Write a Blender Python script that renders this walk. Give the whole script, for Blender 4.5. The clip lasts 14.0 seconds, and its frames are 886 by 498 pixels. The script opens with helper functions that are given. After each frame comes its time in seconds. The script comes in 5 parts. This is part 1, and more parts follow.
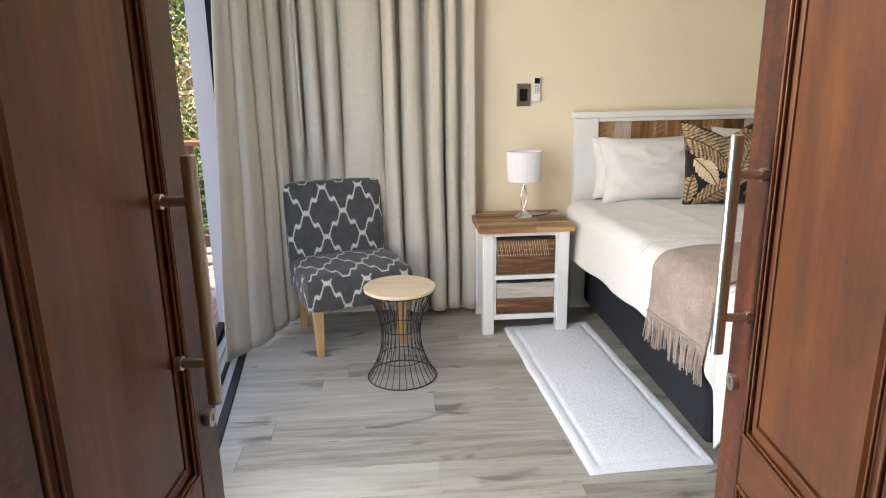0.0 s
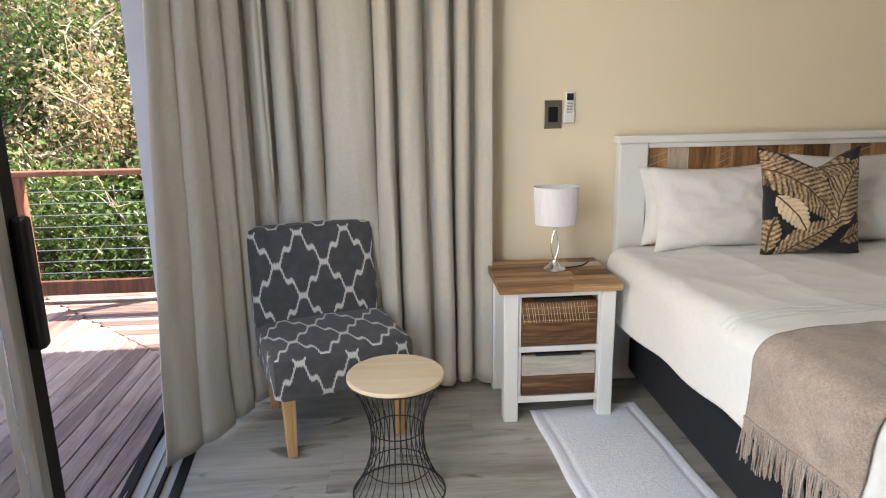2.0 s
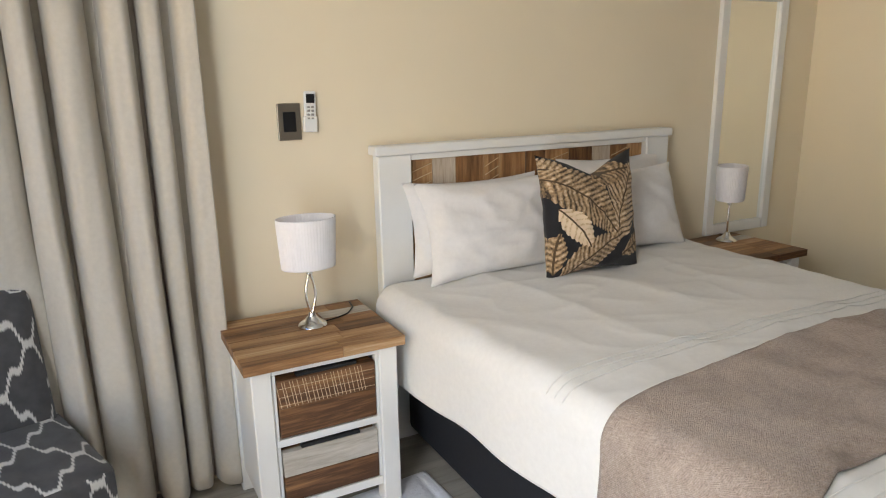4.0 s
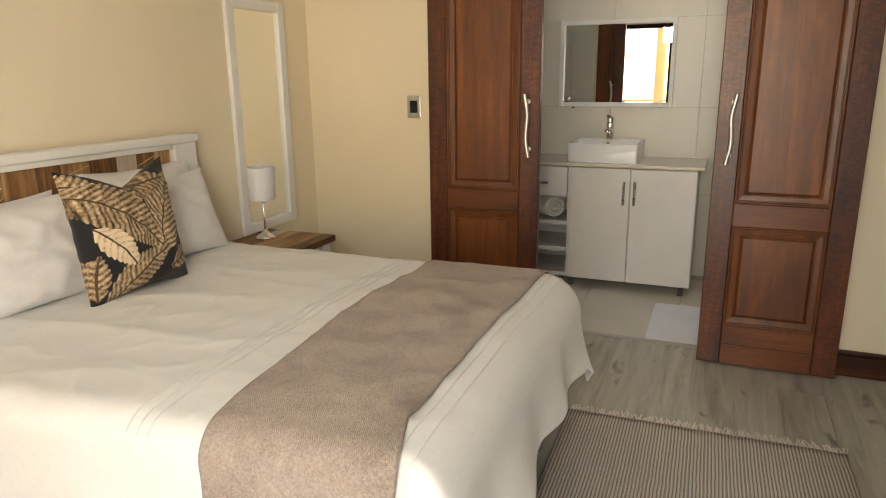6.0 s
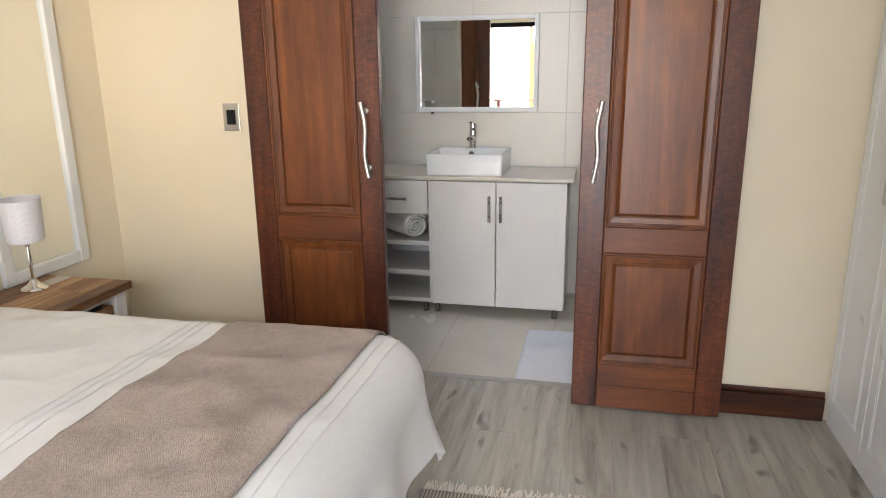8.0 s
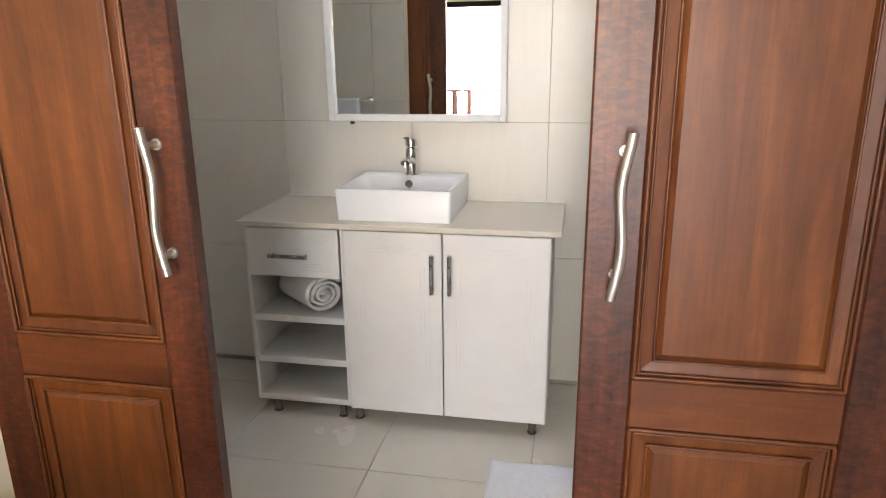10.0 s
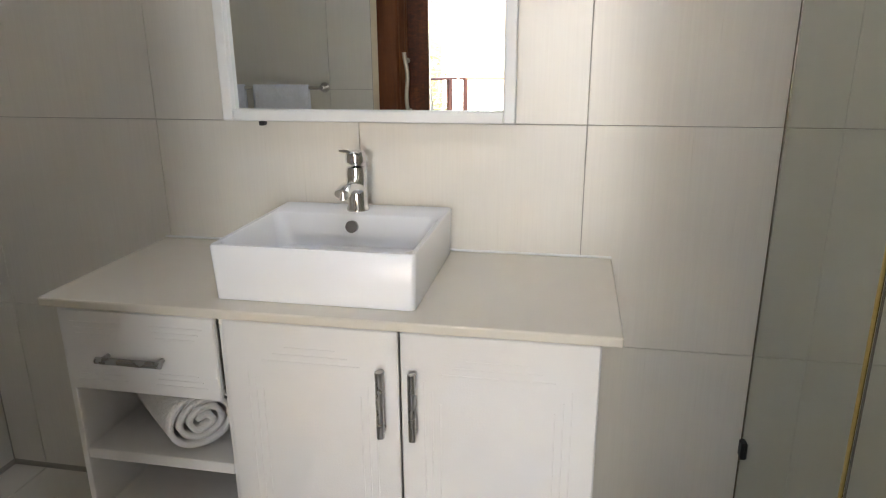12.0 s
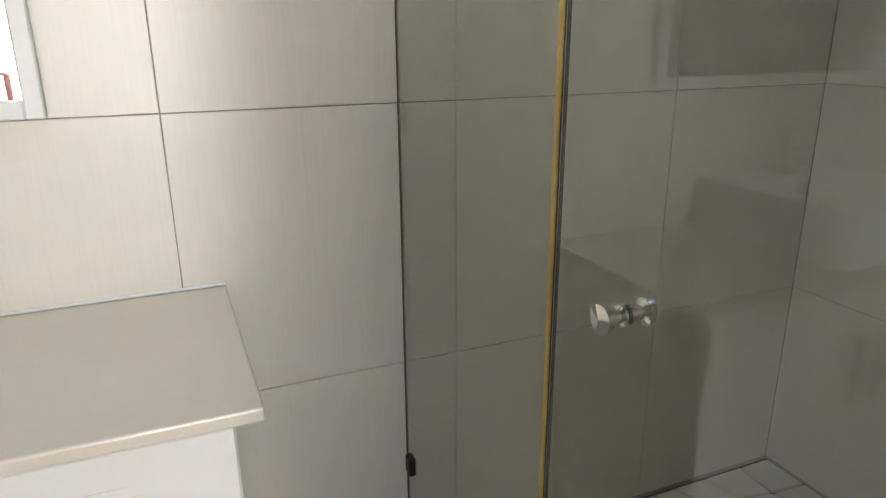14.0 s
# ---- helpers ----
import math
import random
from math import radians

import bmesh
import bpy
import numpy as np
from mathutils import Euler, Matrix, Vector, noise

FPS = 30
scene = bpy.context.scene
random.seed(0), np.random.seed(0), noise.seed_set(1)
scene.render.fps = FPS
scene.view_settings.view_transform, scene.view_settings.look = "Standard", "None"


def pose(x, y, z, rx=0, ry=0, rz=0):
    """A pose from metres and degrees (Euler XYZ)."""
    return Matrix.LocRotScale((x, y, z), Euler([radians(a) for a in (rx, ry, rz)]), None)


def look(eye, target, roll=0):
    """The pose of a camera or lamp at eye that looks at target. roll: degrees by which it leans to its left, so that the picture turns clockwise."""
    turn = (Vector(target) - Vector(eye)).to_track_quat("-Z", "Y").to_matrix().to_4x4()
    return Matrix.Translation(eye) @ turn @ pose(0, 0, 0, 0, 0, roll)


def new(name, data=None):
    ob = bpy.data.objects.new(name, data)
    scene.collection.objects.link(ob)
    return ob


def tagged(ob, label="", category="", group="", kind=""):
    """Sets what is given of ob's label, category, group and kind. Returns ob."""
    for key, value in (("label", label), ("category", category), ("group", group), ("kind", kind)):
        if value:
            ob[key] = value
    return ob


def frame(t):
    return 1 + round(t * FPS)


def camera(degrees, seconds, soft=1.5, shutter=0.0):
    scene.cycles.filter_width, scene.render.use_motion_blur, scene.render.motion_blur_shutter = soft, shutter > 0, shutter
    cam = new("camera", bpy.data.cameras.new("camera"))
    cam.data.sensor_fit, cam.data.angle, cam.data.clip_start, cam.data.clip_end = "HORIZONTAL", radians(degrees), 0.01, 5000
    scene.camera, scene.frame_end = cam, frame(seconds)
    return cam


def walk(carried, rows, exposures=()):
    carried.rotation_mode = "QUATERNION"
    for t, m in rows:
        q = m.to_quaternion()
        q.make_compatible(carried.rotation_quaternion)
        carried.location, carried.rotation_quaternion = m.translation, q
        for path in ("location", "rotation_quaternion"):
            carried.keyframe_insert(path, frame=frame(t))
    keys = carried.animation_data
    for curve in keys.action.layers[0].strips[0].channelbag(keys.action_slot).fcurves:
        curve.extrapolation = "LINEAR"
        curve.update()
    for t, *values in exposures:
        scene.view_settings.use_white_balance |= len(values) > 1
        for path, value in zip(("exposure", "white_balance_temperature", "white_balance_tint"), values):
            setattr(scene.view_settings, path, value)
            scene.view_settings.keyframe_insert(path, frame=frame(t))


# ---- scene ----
cam = camera(66.8, 14.0, soft=1.1)
PATH = [
    (0, (0.183, -0.005, 1.437), (0.32, 1.92, 0.915), -0.9),
    (0.5, (0.173, 0.212, 1.441), (0.316, 2.142, 0.934), -0.8),
    (1, (0.151, 0.428, 1.44), (0.286, 2.361, 0.947), -1.0),
    (1.5, (0.165, 0.625, 1.413), (0.297, 2.562, 0.933), -1.0),
    (2, (0.211, 0.832, 1.415), (0.347, 2.771, 0.941), -1.0),
    (2.2, (0.225, 0.915, 1.392), (0.366, 2.856, 0.931), -0.9),
    (4.3, (0.307, 1.594, 1.415), (1.414, 3.182, 0.915), -1.0),
    (4.5, (0.295, 1.601, 1.416), (1.541, 3.083, 0.915), -1.0),
    (5, (0.271, 1.605, 1.407), (1.783, 2.815, 0.906), -1.0),
    (5.5, (0.258, 1.59, 1.413), (1.935, 2.556, 0.911), -0.8),
    (6, (0.253, 1.609, 1.422), (2.04, 2.352, 0.92), -0.7),
    (6.5, (0.268, 1.63, 1.432), (2.108, 2.227, 0.928), -0.6),
    (7, (0.398, 1.619, 1.44), (2.264, 2.127, 0.931), -0.7),
    (7.5, (0.637, 1.575, 1.448), (2.514, 2.035, 0.934), -0.7),
    (7.7, (0.73, 1.573, 1.442), (2.611, 2.022, 0.929), -0.7),
    (9.8, (2.208, 1.677, 1.446), (4.101, 2.04, 0.912), -0.6),
    (10, (2.355, 1.672, 1.457), (4.242, 2.04, 0.907), -0.6),
    (10.5, (2.706, 1.669, 1.451), (4.592, 2.037, 0.896), -0.6),
    (11, (2.996, 1.729, 1.415), (4.876, 2.114, 0.852), -0.6),
    (11.5, (3.264, 1.785, 1.395), (5.14, 2.178, 0.826), -0.5),
    (12, (3.538, 1.814, 1.376), (5.418, 2.176, 0.798), -0.4),
    (12.5, (3.711, 1.826, 1.345), (5.614, 2.05, 0.773), -0.3),
    (13, (3.841, 1.835, 1.345), (5.752, 1.819, 0.756), -0.5),
    (13.5, (3.912, 1.826, 1.316), (5.785, 1.437, 0.733), -0.3),
    (14, (3.93, 1.783, 1.316), (5.689, 1.047, 0.711), -0.4),
]
walk(cam, [(t, look(eye, target, roll)) for t, eye, target, roll in PATH],
     exposures=((0.0, 2.47, 6550, 12), (2.2, 2.2, 6500, 12), (4.3, 2.26, 6500, 12), (5.0, 2.3, 6800, 12), (6.0, 2.52, 7700, 12), (6.5, 2.62, 7900, 12), (7.0, 2.8, 7400, 12), (7.5, 3.0, 6200, 13), (10.0, 3.55, 6600, 16), (10.5, 3.55, 6600, 16), (11.0, 3.52, 6550, 14), (12.0, 3.42, 6450, 14), (13.0, 3.25, 6400, 14), (14.0, 3.55, 6400, 14)))

# ---- light: one sun on the deck, a clear sky, all indoor light but the added bathroom lamp comes through the patio door ----
SUN_AZ, SUN_EL = radians(64), radians(46)          # from +y towards +x
world = bpy.data.worlds.new("sky")
scene.world = world
world.use_nodes = True
wn = world.node_tree.nodes
sky = wn.new("ShaderNodeTexSky")
sky.sky_type, sky.sun_disc, sky.sun_elevation, sky.sun_rotation = "NISHITA", False, SUN_EL, SUN_AZ
world.node_tree.links.new(sky.outputs[0], wn["Background"].inputs[0])
wn["Background"].inputs[1].default_value = 0.15
sun = new("sun", bpy.data.lights.new("sun", "SUN"))
sun.data.energy, sun.data.angle, sun.data.color = 5.0, radians(0.6), (1.0, 0.93, 0.82)
sun_from = Vector((math.sin(SUN_AZ) * math.cos(SUN_EL), math.cos(SUN_AZ) * math.cos(SUN_EL), math.sin(SUN_EL)))
sun.matrix_world = look(sun_from * 30, (0, 0, 0))

# daylight through the patio door: the part of the opening behind the parked leaf, and the strip under its head
for nm, p, tilt, size, power, tint in (("daylight_side", (-0.03, -0.905, 1.05), -90, (1.85, 0.75), 8.0, (0.87, 0.95, 1.0)), ("daylight_head", (-0.028, -0.45, 1.95), -80, (0.22, 1.0), 3.7, (1.0, 0.95, 0.86))):
    lamp = new(nm, bpy.data.lights.new(nm, "AREA"))
    lamp.data.shape, lamp.data.size, lamp.data.size_y = "RECTANGLE", size[0], size[1]
    lamp.data.energy, lamp.data.color = power, tint
    lamp.matrix_world = pose(-0.565, 2.38, 0, 0, 0, 5.1) @ pose(*p, 0, tilt, 0)

# fill lamp added to brighten the bathroom, under an unseen ceiling opening
bath_fill = new("bath_fill_lamp", bpy.data.lights.new("bath_fill_lamp", "AREA"))
bath_fill.data.shape, bath_fill.data.size, bath_fill.data.size_y = "RECTANGLE", 0.44, 0.62
bath_fill.data.energy, bath_fill.data.color = 0.26, (1.0, 0.97, 0.9)
bath_fill.matrix_world = pose(4.5, 2.0, 2.56)


# ---- mesh helpers ----
def add_box(bm, x0, x1, y0, y1, z0, z1, bev=0.002, seg=1):
    made = bmesh.ops.create_cube(bm, size=1.0)["verts"]
    for v in made:
        v.co = Vector(((x0 + x1) / 2 + v.co.x * (x1 - x0), (y0 + y1) / 2 + v.co.y * (y1 - y0), (z0 + z1) / 2 + v.co.z * (z1 - z0)))
    if bev:
        edges = {e for v in made for e in v.link_edges}
        bmesh.ops.bevel(bm, geom=list(edges), offset=bev, segments=seg, profile=0.5, affect="EDGES")
    return bm


def box(x0, x1, y0, y1, z0, z1, bev=0.002, seg=1):
    return add_box(bmesh.new(), x0, x1, y0, y1, z0, z1, bev, seg)


def add_rings(bm, rings, closed_start=True, closed_end=True, loop=True):
    """Skins a list of equal rings of points."""
    rows = [[bm.verts.new(p) for p in ring] for ring in rings]
    n = len(rows[0])
    for a, b in zip(rows, rows[1:]):
        for i in range(n if loop else n - 1):
            j = (i + 1) % n
            bm.faces.new((a[i], a[j], b[j], b[i]))
    if loop and closed_start:
        bm.faces.new(list(reversed(rows[0])))
    if loop and closed_end:
        bm.faces.new(rows[-1])
    return bm


def add_lathe(bm, profile, seg=24, at=(0, 0, 0), squash=1.0):
    rings = [[(at[0] + r * math.cos(2 * math.pi * k / seg), at[1] + squash * r * math.sin(2 * math.pi * k / seg), at[2] + z) for k in range(seg)] for r, z in profile]
    return add_rings(bm, rings)


def add_tube(bm, pts, r, seg=8, taper=None):
    pts = [Vector(p) for p in pts]
    rings = []
    side = None
    for i, p in enumerate(pts):
        d = (pts[min(i + 1, len(pts) - 1)] - pts[max(i - 1, 0)]).normalized()
        if side is None:
            side = d.orthogonal().normalized()
        side = (side - d * side.dot(d)).normalized()
        up = d.cross(side)
        rr = taper[i] if taper else r
        rings.append([p + (side * math.cos(2 * math.pi * k / seg) + up * math.sin(2 * math.pi * k / seg)) * rr for k in range(seg)])
    return add_rings(bm, rings)


def uv_box(bm):
    """Lays a metre-scaled box projection over a mesh."""
    layer = bm.loops.layers.uv.verify()
    bm.normal_update()
    for f in bm.faces:
        n = [abs(c) for c in f.normal]
        k = n.index(max(n))
        for lp in f.loops:
            c = lp.vert.co
            lp[layer].uv = ((c.y, c.z) if k == 0 else (c.x, c.z) if k == 1 else (c.x, c.y))
    return bm


def shaped(name, bm, material, smooth=False):
    bmesh.ops.recalc_face_normals(bm, faces=bm.faces)
    me = bpy.data.meshes.new(name)
    bm.to_mesh(me)
    bm.free()
    me.materials.append(material)
    if smooth:
        me.shade_smooth()
        me.set_sharp_from_angle(angle=radians(48))
    return me


def part(name, bm, material, parent, label="", smooth=False):
    ob = new(name, shaped(name, bm, material, smooth))
    ob.parent = parent
    if label:
        tagged(ob, label)
    return ob


def thing(name, label, category, at=None, group="", kind=""):
    """An Empty at a thing's base, which carries its parts."""
    ob = new(name)
    ob.empty_display_size = 0.1
    if at is not None:
        ob.matrix_world = at
    return tagged(ob, label, category, group, kind)


def solid(name, bm, material, label, category, group="", kind="", smooth=False, at=None):
    ob = new(name, shaped(name, bm, material, smooth))
    if at is not None:
        ob.matrix_world = at
    return tagged(ob, label, category, group, kind)


# ---- materials ----
class Nodes:
    """A thin wrapper round one material's node tree."""

    def __init__(self, name):
        self.m = bpy.data.materials.new(name)
        self.m.use_nodes = True
        self.t = self.m.node_tree
        self.b = self.t.nodes["Principled BSDF"]

    def node(self, kind, **props):
        n = self.t.nodes.new(kind)
        for k, v in props.items():
            setattr(n, k, v)
        return n

    def link(self, a, b):
        self.t.links.new(a, b)

    def put(self, sock, v):
        if hasattr(v, "is_linked"):
            self.link(v, sock)
        else:
            sock.default_value = v

    def math(self, op, a, b=0.0, c=0.0):
        n = self.node("ShaderNodeMath", operation=op)
        for s, v in zip(n.inputs, (a, b, c)):
            self.put(s, v)
        return n.outputs[0]

    def vec(self, op, a, b=(0, 0, 0)):
        n = self.node("ShaderNodeVectorMath", operation=op)
        self.put(n.inputs[0], a)
        self.put(n.inputs[1], b)
        return n.outputs[0]

    def coords(self, kind="Object", stretch=(1, 1, 1), shuffle=0.0):
        v = self.node("ShaderNodeTexCoord").outputs[kind]
        if shuffle:
            r = self.node("ShaderNodeObjectInfo").outputs["Random"]
            off = self.node("ShaderNodeCombineXYZ")
            for i, k in enumerate((1.0, 1.7, 2.3)):
                self.put(off.inputs[i], self.math("MULTIPLY", r, shuffle * k))
            v = self.vec("ADD", v, off.outputs[0])
        return self.vec("MULTIPLY", v, stretch)

    def noise(self, v, scale, detail=4.0, rough=0.55, warp=0.0):
        n = self.node("ShaderNodeTexNoise")
        self.put(n.inputs["Vector"], v)
        for k, x in (("Scale", scale), ("Detail", detail), ("Roughness", rough), ("Distortion", warp)):
            n.inputs[k].default_value = x
        return n.outputs["Fac"]

    def ramp(self, fac, stops):
        n = self.node("ShaderNodeValToRGB")
        self.put(n.inputs[0], fac)
        el = n.color_ramp.elements
        while len(el) < len(stops):
            el.new(0.5)
        for e, (p, c) in zip(el, stops):
            e.position, e.color = p, (*c, 1)
        return n.outputs[0]

    def mix(self, fac, a, b, blend="MIX"):
        n = self.node("ShaderNodeMix", data_type="RGBA", blend_type=blend)
        self.put(n.inputs[0], fac)
        for s, v in ((n.inputs[6], a), (n.inputs[7], b)):
            self.put(s, v if hasattr(v, "is_linked") else (*v, 1))
        return n.outputs[2]

    def bump(self, h, strength, distance=0.01):
        n = self.node("ShaderNodeBump")
        self.put(n.inputs["Height"], h)
        n.inputs["Strength"].default_value, n.inputs["Distance"].default_value = strength, distance
        self.link(n.outputs[0], self.b.inputs["Normal"])

    def done(self, color=None, rough=None, metal=None, **more):
        for k, v in (("Base Color", color), ("Roughness", rough), ("Metallic", metal)):
            if v is not None:
                self.put(self.b.inputs[k], (*v, 1) if isinstance(v, tuple) else v)
        for k, v in more.items():
            self.put(self.b.inputs[k.replace("_", " ")], v)
        return self.m


def plain(name, c, rough=0.6, spread=0.06, scale=3.0, fine=120.0, bump=0.15, metal=0.0, depth=0.002, **more):
    """A painted or solid surface: broad blotches, fine grain, slight relief."""
    n = Nodes(name)
    v = n.coords()
    a, b = n.noise(v, scale, 3), n.noise(v, fine, 3)
    lo, hi = tuple(x * (1 - spread) for x in c), tuple(min(1, x * (1 + spread)) for x in c)
    col = n.ramp(a, ((0.3, lo), (0.7, hi)))
    n.bump(b, bump, depth)
    r = n.math("MULTIPLY_ADD", a, 0.15, rough - 0.07)
    return n.done(col, r, metal, **more)


def wood(name, dark, mid, pale, axis=0, rough=0.45, ring=9.0, shuffle=13.0, grain=1.0, tone=0.25, bump=0.25, knots=0.0, coat=0.0, knot=2.6):
    """Grained wood along one axis; pieces differ by a random shift and tone."""
    n = Nodes(name)
    st = [ring] * 3
    st[axis] = ring * 0.09
    v = n.coords(stretch=tuple(st), shuffle=shuffle)
    broad = n.noise(v, 1.1, 4, 0.6, 1.6)
    streak = n.noise(v, 6.0 * grain, 5, 0.65, 0.8)
    fine = n.noise(v, 26.0 * grain, 4, 0.7, 0.3)
    f = n.math("ADD", n.math("MULTIPLY", broad, 0.5), n.math("ADD", n.math("MULTIPLY", streak, 0.38), n.math("MULTIPLY", fine, 0.16)))
    rnd = n.node("ShaderNodeObjectInfo").outputs["Random"]
    f = n.math("ADD", f, n.math("MULTIPLY_ADD", rnd, tone, -tone / 2))
    col = n.ramp(f, ((0.38, dark), (0.52, mid), (0.66, pale)))
    if knots:
        sk = [knot] * 3
        sk[axis] = knot * 0.38
        vk = n.coords(stretch=tuple(sk), shuffle=shuffle)
        k = n.noise(vk, 1.6, 2, 0.5, 0.6)
        col = n.mix(n.ramp(k, ((0.63, (0, 0, 0)), (0.72, (knots, knots, knots)))), col, tuple(c * 0.35 for c in dark))
    n.bump(fine, bump, 0.001)
    return n.done(col, n.math("MULTIPLY_ADD", fine, 0.2, rough - 0.1), Coat_Weight=coat, Coat_Roughness=0.25)


def cloth(name, c, spread=0.05, weave=900.0, rough=0.9, wrinkle=0.3, wscale=9.0, sheen=0.2):
    n = Nodes(name)
    v = n.coords()
    big, mid = n.noise(v, wscale, 3, 0.5, 0.8), n.noise(v, 60.0, 3)
    fine = n.noise(v, weave, 2)
    col = n.ramp(mid, ((0.25, tuple(x * (1 - spread) for x in c)), (0.75, tuple(min(1, x * (1 + spread)) for x in c))))
    h = n.math("ADD", n.math("MULTIPLY", big, wrinkle), n.math("MULTIPLY", fine, 0.05))
    n.bump(h, 0.6, 0.02)
    return n.done(col, rough, Sheen_Weight=sheen)


def metal(name, c, rough=0.2, brushed=0.0):
    n = Nodes(name)
    v = n.coords(stretch=(1, 1, 0.05) if brushed else (1, 1, 1))
    f = n.noise(v, 300.0 if brushed else 20.0, 3)
    return n.done(c, n.math("MULTIPLY_ADD", f, 0.15 + brushed, rough), 1.0)


def glass(name, tint, rough=0.0):
    n = Nodes(name)
    v = n.coords()
    return n.done(tint, n.math("MULTIPLY", n.noise(v, 3.0), rough), 0.0, Transmission_Weight=1.0, IOR=1.5)


PAINT = plain("cream_wall_paint", (0.82, 0.725, 0.55), 0.7, 0.03, 1.5, 220.0, 0.12)
CEIL = plain("white_ceiling_paint", (0.8, 0.79, 0.76), 0.8, 0.02)
# the lilac-grey puts the shade on the reveal into its colour
REVEAL = plain("reveal_shade_lilac_grey", (0.55, 0.56, 0.62), 0.7, 0.04)
LAMINATE = wood("grey_oak_laminate", (0.225, 0.205, 0.172), (0.37, 0.35, 0.305), (0.47, 0.45, 0.4), 0, 0.34, 6.0, 17.0, 0.6, 0.07, 0.06, knots=0.75, knot=6.5)


def mahogany(name, dark, mid, pale, axis, figure=0.0, rough=0.42):
    """Varnished mahogany: long grain, cloudy dark and light patches, pores and, on stiles, a rippled cross figure."""
    n = Nodes(name)
    st = [5.0] * 3
    st[axis] = 0.5
    v = n.coords(stretch=tuple(st), shuffle=11.0)
    broad, streak = n.noise(v, 1.2, 4, 0.6, 1.4), n.noise(v, 7.0, 5, 0.65, 0.6)
    sp = [60.0] * 3
    sp[axis] = 2.2
    pores = n.noise(n.coords(stretch=tuple(sp), shuffle=11.0), 3.0, 3, 0.6)
    sc = [3.0] * 3
    sc[axis] = 1.5
    cloud = n.noise(n.coords(stretch=tuple(sc), shuffle=7.0), 1.3, 4, 0.6, 0.5)
    f = n.math("ADD", n.math("MULTIPLY", broad, 0.42), n.math("ADD", n.math("MULTIPLY", streak, 0.28), n.math("MULTIPLY", cloud, 0.42)))
    f = n.math("ADD", f, n.math("MULTIPLY_ADD", pores, 0.12, -0.12))
    if figure:
        sf = [26.0] * 3
        sf[axis] = 62.0
        rip = n.noise(n.coords(stretch=tuple(sf), shuffle=5.0), 1.2, 3, 0.55, 0.8)
        f = n.math("ADD", f, n.math("MULTIPLY", n.math("SUBTRACT", rip, 0.5), figure))
    col = n.ramp(f, ((0.36, dark), (0.54, mid), (0.72, pale)))
    n.bump(pores, 0.1, 0.0008)
    return n.done(col, n.math("MULTIPLY_ADD", streak, 0.2, rough - 0.1), Coat_Weight=0.15, Coat_Roughness=0.3)


MAHOGANY = mahogany("varnished_mahogany", (0.075, 0.018, 0.004), (0.175, 0.05, 0.01), (0.31, 0.1, 0.019), 2, 0.07)
MAHOGANY_DARK = mahogany("varnished_mahogany_stile", (0.03, 0.007, 0.003), (0.1, 0.023, 0.007), (0.22, 0.057, 0.013), 2, 0.42)
MAHOGANY_X = mahogany("varnished_mahogany_rail", (0.07, 0.017, 0.005), (0.15, 0.04, 0.009), (0.25, 0.078, 0.017), 1, 0.15)
DECKING = wood("red_brown_decking", (0.15, 0.09, 0.075), (0.29, 0.195, 0.165), (0.43, 0.315, 0.27), 1, 0.55, 8.0, 19.0, 1.0, 0.3, 0.4)
DECKING_X = wood("red_brown_decking_across", (0.15, 0.09, 0.075), (0.29, 0.195, 0.165), (0.43, 0.315, 0.27), 0, 0.55, 8.0, 19.0, 1.0, 0.3, 0.4)
RAILWOOD = wood("red_stained_timber", (0.07, 0.025, 0.015), (0.16, 0.058, 0.035), (0.24, 0.095, 0.06), 2, 0.5, 8.0, 7.0)


def reclaimed(name, axis):
    """Oiled reclaimed acacia: every board has its own tone, with close dark and pale streaks, saw scuffs and a few knots."""
    n = Nodes(name)
    st = [14.0] * 3
    st[axis] = 0.9
    v = n.coords(stretch=tuple(st), shuffle=23.0)
    broad, streak, fine = n.noise(v, 0.6, 3, 0.55, 1.2), n.noise(v, 3.0, 5, 0.7, 0.6), n.noise(v, 11.0, 3, 0.6)
    rnd = n.node("ShaderNodeObjectInfo").outputs["Random"]
    f = n.math("ADD", n.math("MULTIPLY", broad, 0.5), n.math("ADD", n.math("MULTIPLY", streak, 0.55), n.math("MULTIPLY", fine, 0.2)))
    f = n.math("ADD", f, n.math("MULTIPLY_ADD", rnd, 0.22, -0.24))
    col = n.ramp(f, ((0.34, (0.085, 0.036, 0.014)), (0.5, (0.27, 0.135, 0.055)), (0.62, (0.44, 0.26, 0.12)), (0.78, (0.62, 0.46, 0.29))))
    sk = [16.0] * 3
    sk[axis] = 5.0
    k = n.noise(n.coords(stretch=tuple(sk), shuffle=9.0), 0.7, 2, 0.5, 0.4)
    col = n.mix(n.ramp(k, ((0.66, (0, 0, 0)), (0.74, (0.6, 0.6, 0.6)))), col, (0.05, 0.022, 0.01))
    n.bump(n.math("ADD", streak, fine), 0.3, 0.001)
    return n.done(col, n.math("MULTIPLY_ADD", streak, 0.2, 0.42))


